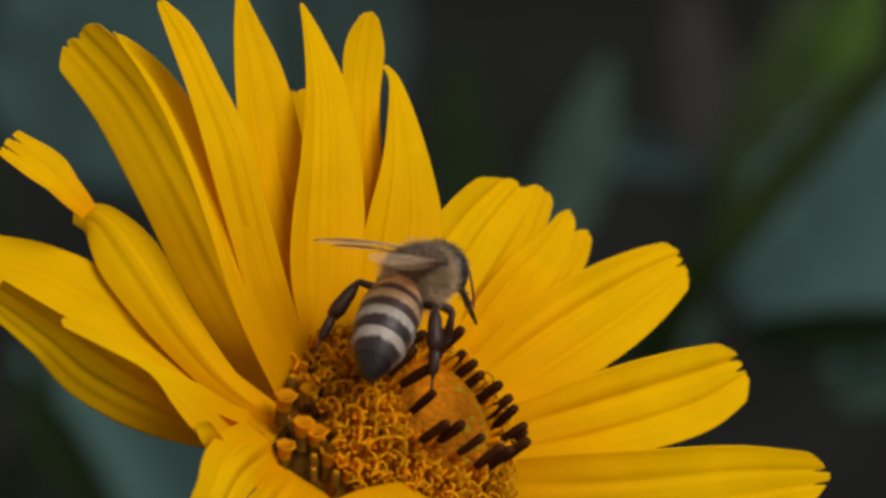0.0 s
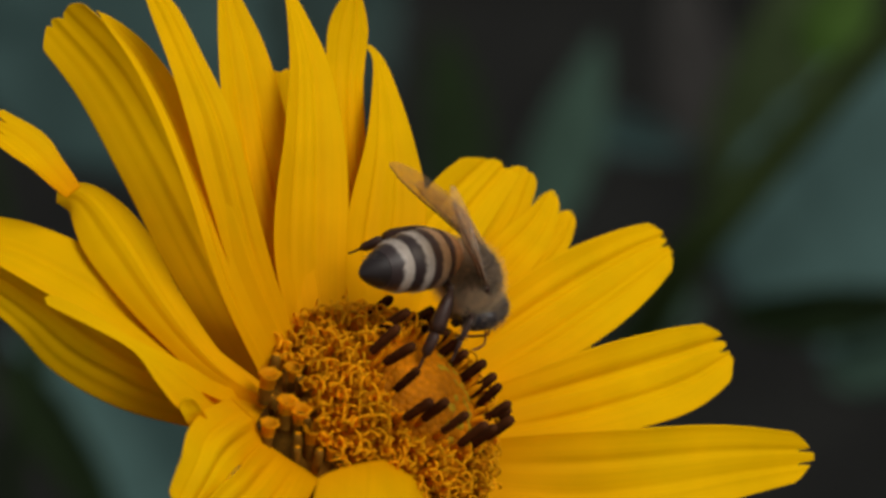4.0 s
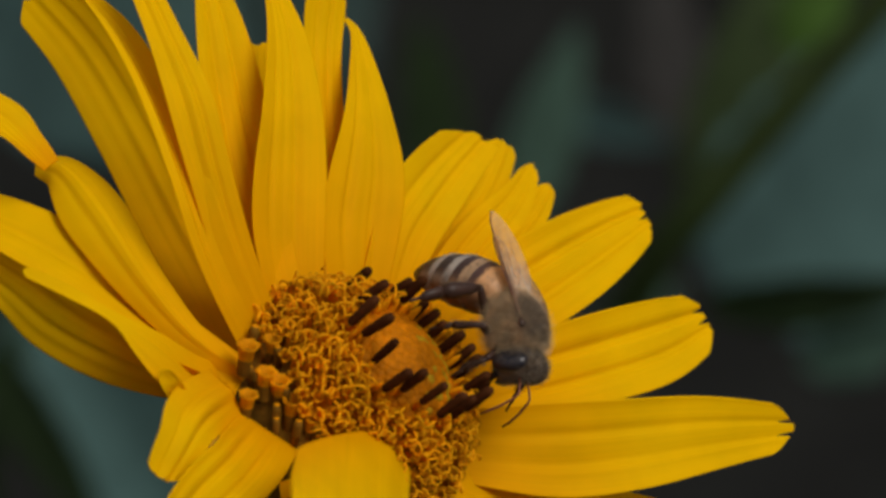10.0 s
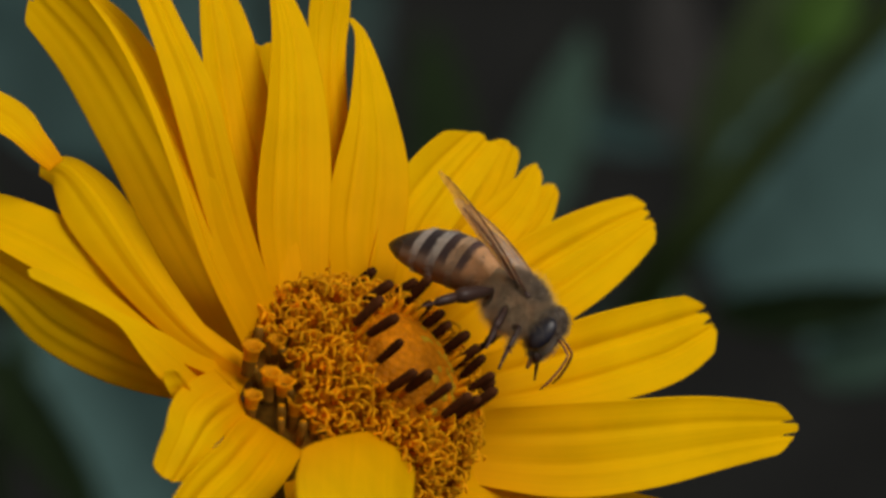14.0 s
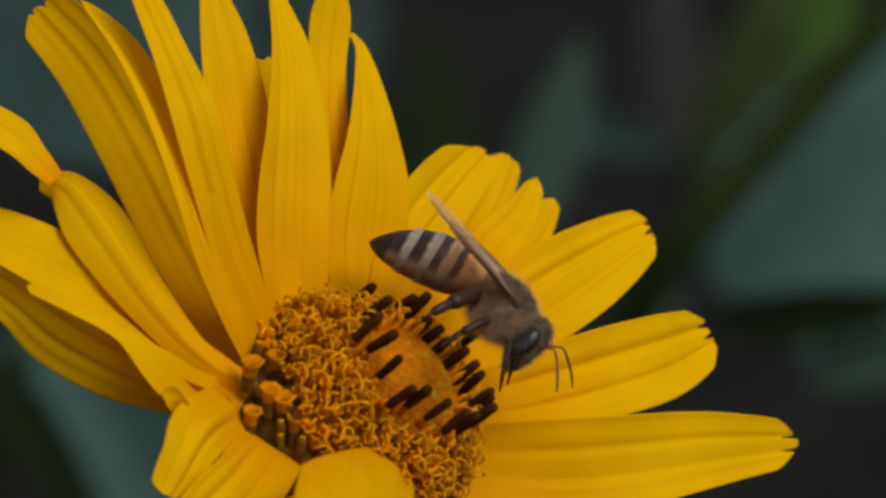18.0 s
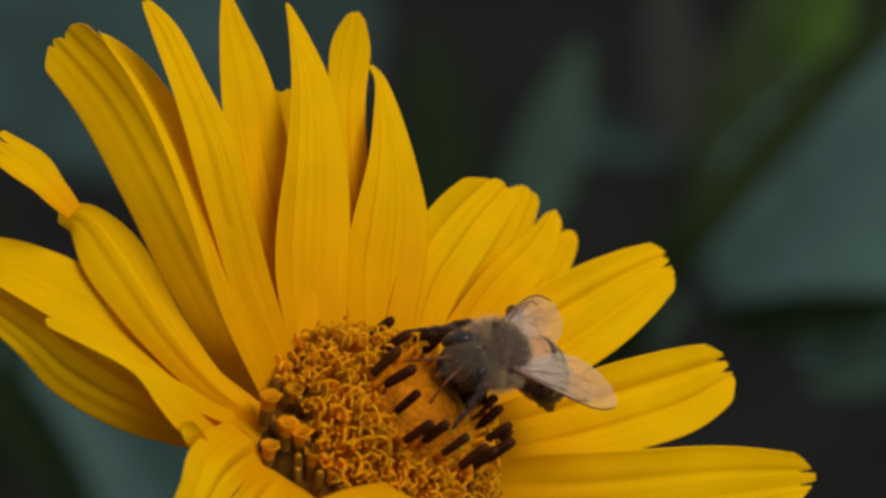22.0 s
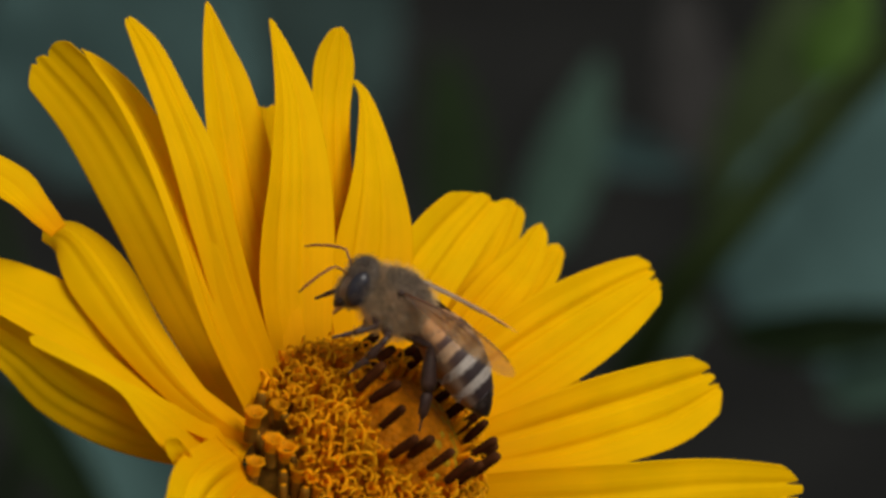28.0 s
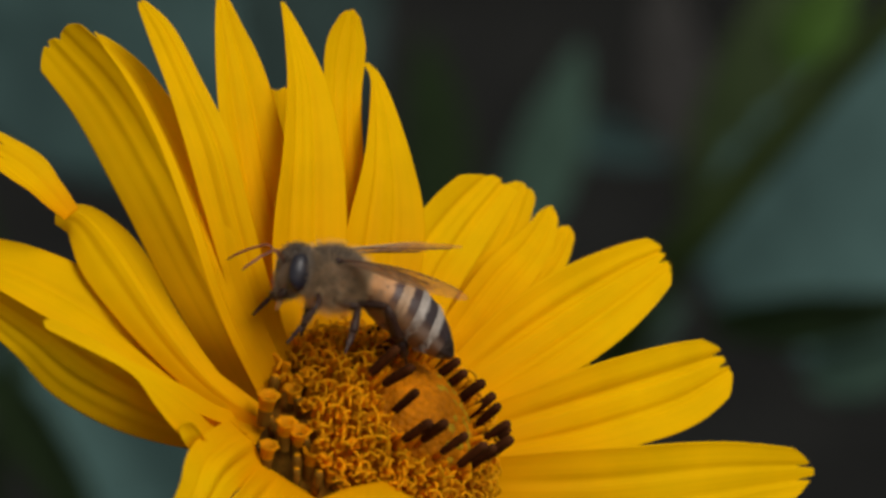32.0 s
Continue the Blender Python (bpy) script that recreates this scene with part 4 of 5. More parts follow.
def build_legs():
    made = []
    plan = (
        ("front_leg", (1.0, 0.9, -1.2), (2.1, 2.0, -1.1), (2.8, 2.3, -2.6), (3.5, 2.5, -3.9), 0.22, 0.2),
        ("middle_leg", (0.0, 1.1, -1.4), (0.0, 2.7, -1.2), (-0.3, 3.2, -3.0), (-0.4, 3.4, -4.6), 0.29, 0.28),
        ("hind_leg", (-1.2, 1.2, -1.3), (-2.2, 2.4, 0.2), (-4.9, 2.8, -0.6), (-7.2, 2.9, -1.6), 0.26, 0.52),
    )
    for side in (1, -1):
        for name, hip, knee, ankle, foot, r1, r2 in plan:
            s = lambda q: Vector((q[0], q[1] * side, q[2])) * MM
            h = s(hip)
            a, b, c = s(knee) - h, s(ankle) - h, s(foot) - h
            v, f = sweep([Vector((0, 0, 0)), a * 0.5, a * 0.9, a], [r1 * 0.9 * MM, r1 * 1.1 * MM, r1 * 0.95 * MM, r1 * 0.75 * MM], 8)
            leg = part(name, mesh_of(name, v, f, [SHELL_LEG]), bee, "dark brown jointed leg", Matrix.Translation(h))
            v, f = sweep([a, a.lerp(b, 0.3), a.lerp(b, 0.8), b], [r1 * 0.7 * MM, r2 * 0.85 * MM, r2 * 1.1 * MM, r2 * 0.8 * MM], 8, [(0.95, 1)] * 4)
            part("tibia", mesh_of("tibia", v, f, [SHELL_LEG]), leg)
            v, f = sweep([b, b.lerp(c, 0.12), b.lerp(c, 0.55), b.lerp(c, 0.62), b.lerp(c, 0.7), b.lerp(c, 0.9), c], [r2 * 0.6 * MM, r2 * 0.9 * MM, r2 * 0.8 * MM, r2 * 0.5 * MM, 0.12 * MM, 0.1 * MM, 0.1 * MM], 7, [(0.75, 1)] * 7)
            part("tarsus", mesh_of("tarsus", v, f, [SHELL_LEG]), leg)
            rng = random.Random(len(made))
            spots = []
            for _ in range(160):
                q = rng.random()
                base = a.lerp(b, q)
                n = Vector((rng.gauss(0, 1), rng.gauss(0, 1), rng.gauss(0, 1))).normalized()
                spots.append((base + n * 0.2 * MM, n))
            v, f = hairs(spots, 0.3 * MM, 60 + len(made), 0.3, (0, 0, 0), 0.018)
            tagged(part("bristles", mesh_of("bristles", v, f, [FUR_DARK]), leg, "fine leg bristles"), kind="stuff")
            made.append((leg, side, name, h))
    return made


build_thorax()
head = build_head()
abdomen = build_abdomen()
wings = build_wings()
legs = build_legs()


def wing_pose(side, name, spread, rise, turn=0):
    """spread: degrees from straight back outwards; rise: degrees up from the back's plane; turn: of the blade about its length."""
    base = Vector((0.5, side * 1.45, 1.15)) if name == "forewing" else Vector((-0.2, side * 1.42, 1.08))
    more = 0 if name == "forewing" else 3
    out = Matrix.Rotation(side * radians(180 - spread - more), 4, "Z")
    up = Matrix.Rotation(-radians(rise), 4, "Y")
    tilt = Matrix.Rotation(side * radians(turn), 4, "X")
    return Matrix.Translation(base * MM) @ out @ up @ tilt


def step(hip, a, b, c):
    """A leg's pose about its hip, turned by degrees from its rest."""
    return Matrix.Translation(hip) @ pose(0, 0, 0, a, b, c)


def motions():
    walk(flower, [
        (0.0, sway(0.18, -1.45, 0.48, 0.09, -0.38)),
        (0.5, sway(0.47, -1.41, 0.49, 0.15, -0.46)),
        (1.0, sway(-0.18, -1.24, 0.39, 0.12, -0.25)),
        (1.5, sway(-0.21, -1.40, 0.42, 0.19, -0.26)),
        (2.0, sway(-0.11, -1.51, 0.29, 0.10, -0.36)),
        (2.5, sway(-0.34, -1.53, 0.38, 0.15, -0.25)),
        (3.0, sway(-0.06, -1.57, 0.27, 0.13, -0.23)),
        (3.5, sway(-0.17, -1.56, 0.19, 0.07, -0.36)),
        (5.5, sway(-0.60, -0.26, 0.17, 0.07, -0.18)),
        (6.0, sway(-0.72, -0.22, 0.15, 0.08, -0.15)),
        (6.5, sway(-0.68, 0.08, 0.04, 0.05, -0.04)),
        (7.0, sway(-0.64, 0.09, 0.15, 0.09, -0.09)),
        (7.5, sway(-0.44, -0.02, 0.07, 0.08, -0.06)),
        (8.0, sway(-0.18, 0.11, 0.03, 0.07, -0.04)),
        (8.5, sway(-0.15, -0.26, 0.02, -0.04, -0.09)),
        (9.0, sway(0.00, -0.00, -0.00, 0.00, 0.00)),
        (9.5, sway(0.01, -0.31, -0.05, -0.01, -0.11)),
        (10.0, sway(-0.15, -0.24, -0.02, -0.03, -0.06)),
        (10.5, sway(-0.08, -0.17, 0.09, 0.07, -0.13)),
        (11.0, sway(-0.33, -0.33, 0.04, 0.04, -0.13)),
        (11.5, sway(-0.26, -0.04, 0.02, 0.06, -0.03)),
        (12.0, sway(-0.29, -0.28, 0.04, 0.03, -0.18)),
        (12.5, sway(-0.37, 0.01, 0.06, 0.04, -0.07)),
        (13.0, sway(-0.37, 0.02, 0.12, 0.07, -0.16)),
        (13.5, sway(-0.49, -0.08, 0.09, 0.03, -0.17)),
        (14.0, sway(-0.38, 0.15, 0.07, 0.06, -0.07)),
        (14.5, sway(-0.53, -0.16, 0.07, 0.07, -0.06)),
        (16.5, sway(-0.57, -0.03, 0.18, 0.03, -0.10)),
        (17.0, sway(-0.61, -0.38, 0.19, 0.06, -0.17)),
        (17.5, sway(-0.47, -0.32, 0.11, -0.00, -0.19)),
        (18.0, sway(-0.26, -0.51, 0.18, -0.04, -0.17)),
        (18.5, sway(-0.06, -0.74, 0.28, -0.07, -0.14)),
        (19.0, sway(0.18, -1.03, 0.28, -0.14, -0.30)),
        (19.5, sway(0.14, -1.22, 0.25, -0.15, -0.30)),
        (20.0, sway(0.08, -1.44, 0.39, -0.17, -0.18)),
        (20.5, sway(0.44, -2.22, 0.34, -0.17, -0.43)),
        (21.0, sway(0.57, -2.63, 0.33, -0.18, -0.35)),
        (21.5, sway(0.59, -3.08, 0.43, -0.24, -0.40)),
        (22.0, sway(0.91, -2.46, 0.35, -0.21, -0.44)),
        (22.5, sway(0.79, -2.80, 0.55, -0.20, -0.50)),
        (23.0, sway(0.93, -3.21, 0.57, -0.23, -0.36)),
        (23.5, sway(1.06, -3.10, 0.45, -0.30, -0.59)),
        (24.0, sway(0.55, -3.34, 0.66, -0.27, -0.36)),
        (24.5, sway(0.68, -3.10, 0.56, -0.17, -0.21)),
        (25.0, sway(0.39, -4.15, 0.65, -0.16, -0.39)),
        (25.5, sway(-0.59, -5.23, 0.98, -0.59, -0.68)),
        (27.5, sway(-0.67, -3.46, 0.65, -0.37, -0.33)),
        (28.0, sway(-1.15, -2.43, 0.46, -0.24, -0.03)),
        (28.5, sway(-0.87, -2.66, 0.84, -0.23, -0.29)),
        (29.0, sway(-1.59, -2.17, 0.67, -0.30, -0.36)),
        (29.5, sway(-0.82, -2.08, 0.45, -0.16, -0.29)),
        (29.6, sway(-0.89, -2.76, 0.60, -0.32, -0.48)),
        (29.7, sway(-1.03, -3.74, 0.76, -0.49, -0.67)),
        (29.8, sway(-1.18, -5.49, 0.91, -0.66, -0.86)),
        (29.9, sway(-1.32, -6.79, 1.07, -0.83, -1.05)),
        (30.0, sway(-1.47, -7.78, 1.23, -1.00, -1.23)),
        (30.1, sway(-1.11, -7.81, 1.10, -0.89, -1.06)),
        (30.2, sway(-0.84, -7.27, 0.98, -0.77, -0.89)),
        (30.3, sway(-0.51, -6.40, 0.85, -0.66, -0.72)),
        (30.4, sway(-0.24, -5.03, 0.72, -0.55, -0.55)),
        (30.5, sway(0.01, -3.89, 0.59, -0.44, -0.37)),
        (31.0, sway(0.04, -3.41, 0.59, -0.42, -0.32)),
        (31.5, sway(-0.40, -3.04, 0.36, -0.48, -0.21)),
        (32.0, sway(0.87, -2.20, 0.66, -0.08, -0.05)),
    ])
    walk(bee, [
        (0.0, sway(0.18, -1.45, 0.48, 0.09, -0.38) @ perch(1.74, 11.38, 3.80, -48, 52, 30)),
        (0.5, sway(0.47, -1.41, 0.49, 0.15, -0.46) @ perch(2.07, 11.31, 3.88, -46, 49, 32)),
        (1.0, sway(-0.18, -1.24, 0.39, 0.12, -0.25) @ perch(4.18, 11.03, 2.36, -55, 44, -10)),
        (1.5, sway(-0.21, -1.40, 0.42, 0.19, -0.26) @ perch(3.72, 10.81, 2.82, -59, 39, -19)),
        (2.0, sway(-0.11, -1.51, 0.29, 0.10, -0.36) @ perch(4.06, 10.73, 2.37, -63, 37, -30)),
        (2.5, sway(-0.34, -1.53, 0.38, 0.15, -0.25) @ perch(4.68, 10.91, 1.52, -62, 19, -31)),
        (3.0, sway(-0.06, -1.57, 0.27, 0.13, -0.23) @ perch(4.88, 10.76, 1.34, -61, 28, -42)),
        (3.5, sway(-0.17, -1.56, 0.19, 0.07, -0.36) @ perch(5.55, 10.15, 1.18, -65, 27, -59)),
        (5.5, sway(-0.60, -0.26, 0.17, 0.07, -0.18) @ perch(6.76, 9.02, 0.95, -73, 23, -44)),
        (6.0, sway(-0.72, -0.22, 0.15, 0.08, -0.15) @ perch(7.30, 8.80, 0.61, -74, 18, -46)),
        (6.5, sway(-0.68, 0.08, 0.04, 0.05, -0.04) @ perch(7.52, 8.46, 0.57, -76, 15, -48)),
        (7.0, sway(-0.64, 0.09, 0.15, 0.09, -0.09) @ perch(7.73, 8.28, 0.40, -79, 13, -47)),
        (7.5, sway(-0.44, -0.02, 0.07, 0.08, -0.06) @ perch(8.22, 7.63, -0.01, -77, 11, -54)),
        (8.0, sway(-0.18, 0.11, 0.03, 0.07, -0.04) @ perch(8.47, 6.91, -0.13, -74, 9, -61)),
        (8.5, sway(-0.15, -0.26, 0.02, -0.04, -0.09) @ perch(9.08, 6.60, 0.05, -71, 6, -61)),
        (9.0, sway(0.00, -0.00, -0.00, 0.00, 0.00) @ perch(9.94, 5.76, 0.39, -68, -16, -57)),
        (9.5, sway(0.01, -0.31, -0.05, -0.01, -0.11) @ perch(10.19, 5.29, 0.34, -66, -18, -67)),
        (10.0, sway(-0.15, -0.24, -0.02, -0.03, -0.06) @ perch(10.39, 4.83, 0.34, -63, -24, -72)),
        (10.5, sway(-0.08, -0.17, 0.09, 0.07, -0.13) @ perch(10.54, 4.56, 0.64, -52, -29, -79)),
        (11.0, sway(-0.33, -0.33, 0.04, 0.04, -0.13) @ perch(10.15, 3.74, 1.92, -42, -40, -88)),
        (11.5, sway(-0.26, -0.04, 0.02, 0.06, -0.03) @ perch(10.43, 4.29, 1.04, -49, -32, -77)),
        (12.0, sway(-0.29, -0.28, 0.04, 0.03, -0.18) @ perch(10.70, 5.36, -0.23, -62, -10, -49)),
        (12.5, sway(-0.37, 0.01, 0.06, 0.04, -0.07) @ perch(10.65, 5.69, -0.54, -66, -10, -49)),
        (13.0, sway(-0.37, 0.02, 0.12, 0.07, -0.16) @ perch(10.27, 6.38, -0.80, -68, -11, -44)),
        (13.5, sway(-0.49, -0.08, 0.09, 0.03, -0.17) @ perch(10.07, 6.48, -0.80, -71, -11, -44)),
        (14.0, sway(-0.38, 0.15, 0.07, 0.06, -0.07) @ perch(10.12, 6.54, -1.01, -74, -13, -42)),
        (14.5, sway(-0.53, -0.16, 0.07, 0.07, -0.06) @ perch(9.72, 6.86, -0.75, -73, -16, -40)),
        (16.5, sway(-0.57, -0.03, 0.18, 0.03, -0.10) @ perch(9.63, 7.06, -0.30, -68, -12, -48)),
        (17.0, sway(-0.61, -0.38, 0.19, 0.06, -0.17) @ perch(9.09, 7.70, -0.15, -67, -11, -43)),
        (17.5, sway(-0.47, -0.32, 0.11, -0.00, -0.19) @ perch(9.17, 7.28, -0.34, -72, -8, -45)),
        (18.0, sway(-0.26, -0.51, 0.18, -0.04, -0.17) @ perch(9.22, 7.12, -0.69, -76, -5, -47)),
        (18.5, sway(-0.06, -0.74, 0.28, -0.07, -0.14) @ perch(9.35, 6.62, 0.10, -61, -21, -57)),
        (19.0, sway(0.18, -1.03, 0.28, -0.14, -0.30) @ perch(9.57, 5.69, 1.34, -47, -41, -69)),
        (19.5, sway(0.14, -1.22, 0.25, -0.15, -0.30) @ perch(9.70, 4.96, 1.37, -49, -39, -74)),
        (20.0, sway(0.08, -1.44, 0.39, -0.17, -0.18) @ perch(9.73, 4.34, 1.42, -51, -35, -77)),
        (20.5, sway(0.44, -2.22, 0.34, -0.17, -0.43) @ perch(9.71, 3.77, 2.06, -52, -38, -72)),
        (21.0, sway(0.57, -2.63, 0.33, -0.18, -0.35) @ perch(9.56, 3.71, 2.41, -51, -52, -70)),
        (21.5, sway(0.59, -3.08, 0.43, -0.24, -0.40) @ perch(9.01, 5.30, 1.91, -17, -53, -115)),
        (22.0, sway(0.91, -2.46, 0.35, -0.21, -0.44) @ perch(7.63, 6.41, 2.59, 24, -49, 180)),
        (22.5, sway(0.79, -2.80, 0.55, -0.20, -0.50) @ perch(6.55, 6.09, 3.63, 18, -47, 184)),
        (23.0, sway(0.93, -3.21, 0.57, -0.23, -0.36) @ perch(5.52, 6.16, 4.33, 10, -45, -165)),
        (23.5, sway(1.06, -3.10, 0.45, -0.30, -0.59) @ perch(5.62, 5.25, 4.46, -7, -48, -148)),
        (24.0, sway(0.55, -3.34, 0.66, -0.27, -0.36) @ perch(6.28, 6.02, 4.35, -19, -49, -123)),
        (24.5, sway(0.68, -3.10, 0.56, -0.17, -0.21) @ perch(6.06, 5.34, 4.43, -20, -47, -116)),
        (25.0, sway(0.39, -4.15, 0.65, -0.16, -0.39) @ perch(5.40, 4.88, 4.46, -21, -45, -114)),
        (25.5, sway(-0.59, -5.23, 0.98, -0.59, -0.68) @ perch(5.90, 6.69, 4.43, -11, -53, -149)),
        (27.5, sway(-0.67, -3.46, 0.65, -0.37, -0.33) @ perch(1.66, 10.67, 6.59, 64, -23, 156)),
        (28.0, sway(-1.15, -2.43, 0.46, -0.24, -0.03) @ perch(2.38, 10.76, 5.67, 69, -17, 148)),
        (28.5, sway(-0.87, -2.66, 0.84, -0.23, -0.29) @ perch(2.37, 10.40, 5.95, 73, -16, 145)),
        (29.0, sway(-1.59, -2.17, 0.67, -0.30, -0.36) @ perch(3.29, 10.41, 5.41, 78, -6, 140)),
        (29.5, sway(-0.82, -2.08, 0.45, -0.16, -0.29) @ perch(3.17, 10.78, 5.65, 75, -9, 140)),
        (29.6, sway(-0.89, -2.76, 0.60, -0.32, -0.48) @ perch(3.15, 10.85, 5.70, 74, -9, 138)),
        (29.7, sway(-1.03, -3.74, 0.76, -0.49, -0.67) @ perch(3.12, 10.94, 5.74, 73, -11, 141)),
        (29.8, sway(-1.18, -5.49, 0.91, -0.66, -0.86) @ perch(3.10, 11.02, 5.78, 73, -13, 143)),
        (29.9, sway(-1.32, -6.79, 1.07, -0.83, -1.05) @ perch(3.07, 11.11, 5.84, 72, -15, 145)),
        (30.0, sway(-1.47, -7.78, 1.23, -1.00, -1.23) @ perch(3.03, 11.19, 5.88, 71, -15, 146)),
        (30.1, sway(-1.11, -7.81, 1.10, -0.89, -1.06) @ perch(2.96, 11.35, 5.76, 72, -15, 146)),
        (30.2, sway(-0.84, -7.27, 0.98, -0.77, -0.89) @ perch(2.89, 11.51, 5.62, 72, -14, 146)),
        (30.3, sway(-0.51, -6.40, 0.85, -0.66, -0.72) @ perch(2.82, 11.66, 5.50, 72, -14, 146)),
        (30.4, sway(-0.24, -5.03, 0.72, -0.55, -0.55) @ perch(2.76, 11.83, 5.38, 72, -13, 145)),
        (30.5, sway(0.01, -3.89, 0.59, -0.44, -0.37) @ perch(2.63, 11.83, 5.43, 72, -15, 143)),
        (31.0, sway(0.04, -3.41, 0.59, -0.42, -0.32) @ perch(2.17, 12.25, 5.20, 73, -17, 139)),
        (31.5, sway(-0.40, -3.04, 0.36, -0.48, -0.21) @ perch(0.51, 11.77, 6.04, 77, -20, 150)),
        (32.0, sway(0.87, -2.20, 0.66, -0.08, -0.05) @ perch(-2.42, 11.27, 6.60, 85, -23, 166)),
    ])
    walk(abdomen, [
        (0.0, waist(-20, 17)),
        (0.5, waist(-21, 18)),
        (1.0, waist(-23, 35)),
        (1.5, waist(-22, 38)),
        (2.0, waist(-26, 43)),
        (2.5, waist(-12, 55)),
        (3.0, waist(-13, 59)),
        (3.5, waist(-19, 58)),
        (5.5, waist(-22, 32)),
        (6.0, waist(-24, 30)),
        (6.5, waist(-24, 30)),
        (7.0, waist(-24, 27)),
        (7.5, waist(-27, 27)),
        (8.0, waist(-29, 29)),
        (8.5, waist(-34, 26)),
        (9.0, waist(-42, 17)),
        (9.5, waist(-42, 4)),
        (10.0, waist(-39, -1)),
        (10.5, waist(-39, 1)),
        (11.0, waist(-32, 8)),
        (11.5, waist(-32, -1)),
        (12.0, waist(-22, -9)),
        (12.5, waist(-18, -7)),
        (13.0, waist(-13, -8)),
        (13.5, waist(-15, -6)),
        (14.0, waist(-13, -3)),
        (14.5, waist(-18, 3)),
        (16.5, waist(-20, 7)),
        (17.0, waist(-17, 4)),
        (17.5, waist(-15, 8)),
        (18.0, waist(-15, 8)),
        (18.5, waist(-25, 5)),
        (19.0, waist(-30, 4)),
        (19.5, waist(-30, -5)),
        (20.0, waist(-33, -9)),
        (20.5, waist(-23, -12)),
        (21.0, waist(-7, -10)),
        (21.5, waist(1, -13)),
        (22.0, waist(-16, -12)),
        (22.5, waist(-14, -20)),
        (23.0, waist(-11, -31)),
        (23.5, waist(-13, -18)),
        (24.0, waist(-10, -14)),
        (24.5, waist(-9, -9)),
        (25.0, waist(-9, -4)),
        (25.5, waist(-10, -16)),
        (27.5, waist(-9, -17)),
        (28.0, waist(-11, -14)),
        (28.5, waist(-6, -17)),
        (29.0, waist(1, -30)),
        (29.5, waist(-1, -26)),
        (29.6, waist(2, -29)),
        (29.7, waist(-1, -24)),
        (29.8, waist(-3, -20)),
        (29.9, waist(-6, -15)),
        (30.0, waist(-8, -12)),
        (30.1, waist(-8, -12)),
        (30.2, waist(-9, -14)),
        (30.3, waist(-9, -15)),
        (30.4, waist(-9, -16)),
        (30.5, waist(-8, -15)),
        (31.0, waist(-6, -15)),
        (31.5, waist(-8, -13)),
        (32.0, waist(-14, -9)),
    ])
    walk(head, [
        (0.0, neck(8, -0)),
        (0.5, neck(13, 0)),
        (1.0, neck(18, -9)),
        (1.5, neck(17, -9)),
        (2.0, neck(19, -10)),
        (2.5, neck(12, -12)),
        (3.0, neck(14, -10)),
        (3.5, neck(17, -10)),
        (5.5, neck(19, 1)),
        (6.0, neck(20, 2)),
        (6.5, neck(17, -3)),
        (7.0, neck(14, -5)),
        (7.5, neck(15, -1)),
        (8.0, neck(17, 3)),
        (8.5, neck(19, -4)),
        (9.0, neck(23, -7)),
        (9.5, neck(21, -6)),
        (10.0, neck(18, -9)),
        (10.5, neck(22, -10)),
        (11.0, neck(22, -14)),
        (11.5, neck(12, 1)),
        (12.0, neck(-4, 15)),
        (12.5, neck(-0, 9)),
        (13.0, neck(3, 4)),
        (13.5, neck(1, 5)),
        (14.0, neck(-4, 5)),
        (14.5, neck(2, 1)),
        (16.5, neck(14, -6)),
        (17.0, neck(15, -6)),
        (17.5, neck(6, -6)),
        (18.0, neck(-2, -4)),
        (18.5, neck(3, -1)),
        (19.0, neck(5, 1)),
        (19.5, neck(4, -3)),
        (20.0, neck(5, -9)),
        (20.5, neck(-1, 4)),
        (21.0, neck(-10, 14)),
        (21.5, neck(-9, 14)),
        (22.0, neck(6, 13)),
        (22.5, neck(8, 13)),
        (23.0, neck(10, 15)),
        (23.5, neck(9, 10)),
        (24.0, neck(6, 11)),
        (24.5, neck(6, 10)),
        (25.0, neck(7, 9)),
        (25.5, neck(9, 25)),
        (27.5, neck(13, -5)),
        (28.0, neck(5, -6)),
        (28.5, neck(6, -4)),
        (29.0, neck(7, 3)),
        (29.5, neck(4, -1)),
        (29.6, neck(2, 1)),
        (29.7, neck(3, -2)),
        (29.8, neck(3, -5)),
        (29.9, neck(4, -7)),
        (30.0, neck(5, -10)),
        (30.1, neck(5, -10)),
        (30.2, neck(5, -9)),
        (30.3, neck(6, -8)),
        (30.4, neck(6, -8)),
        (30.5, neck(5, -9)),
        (31.0, neck(4, -11)),
        (31.5, neck(-0, -8)),
        (32.0, neck(-2, -5)),
    ])
    wing = {(name, side): w for w, side, name in wings}
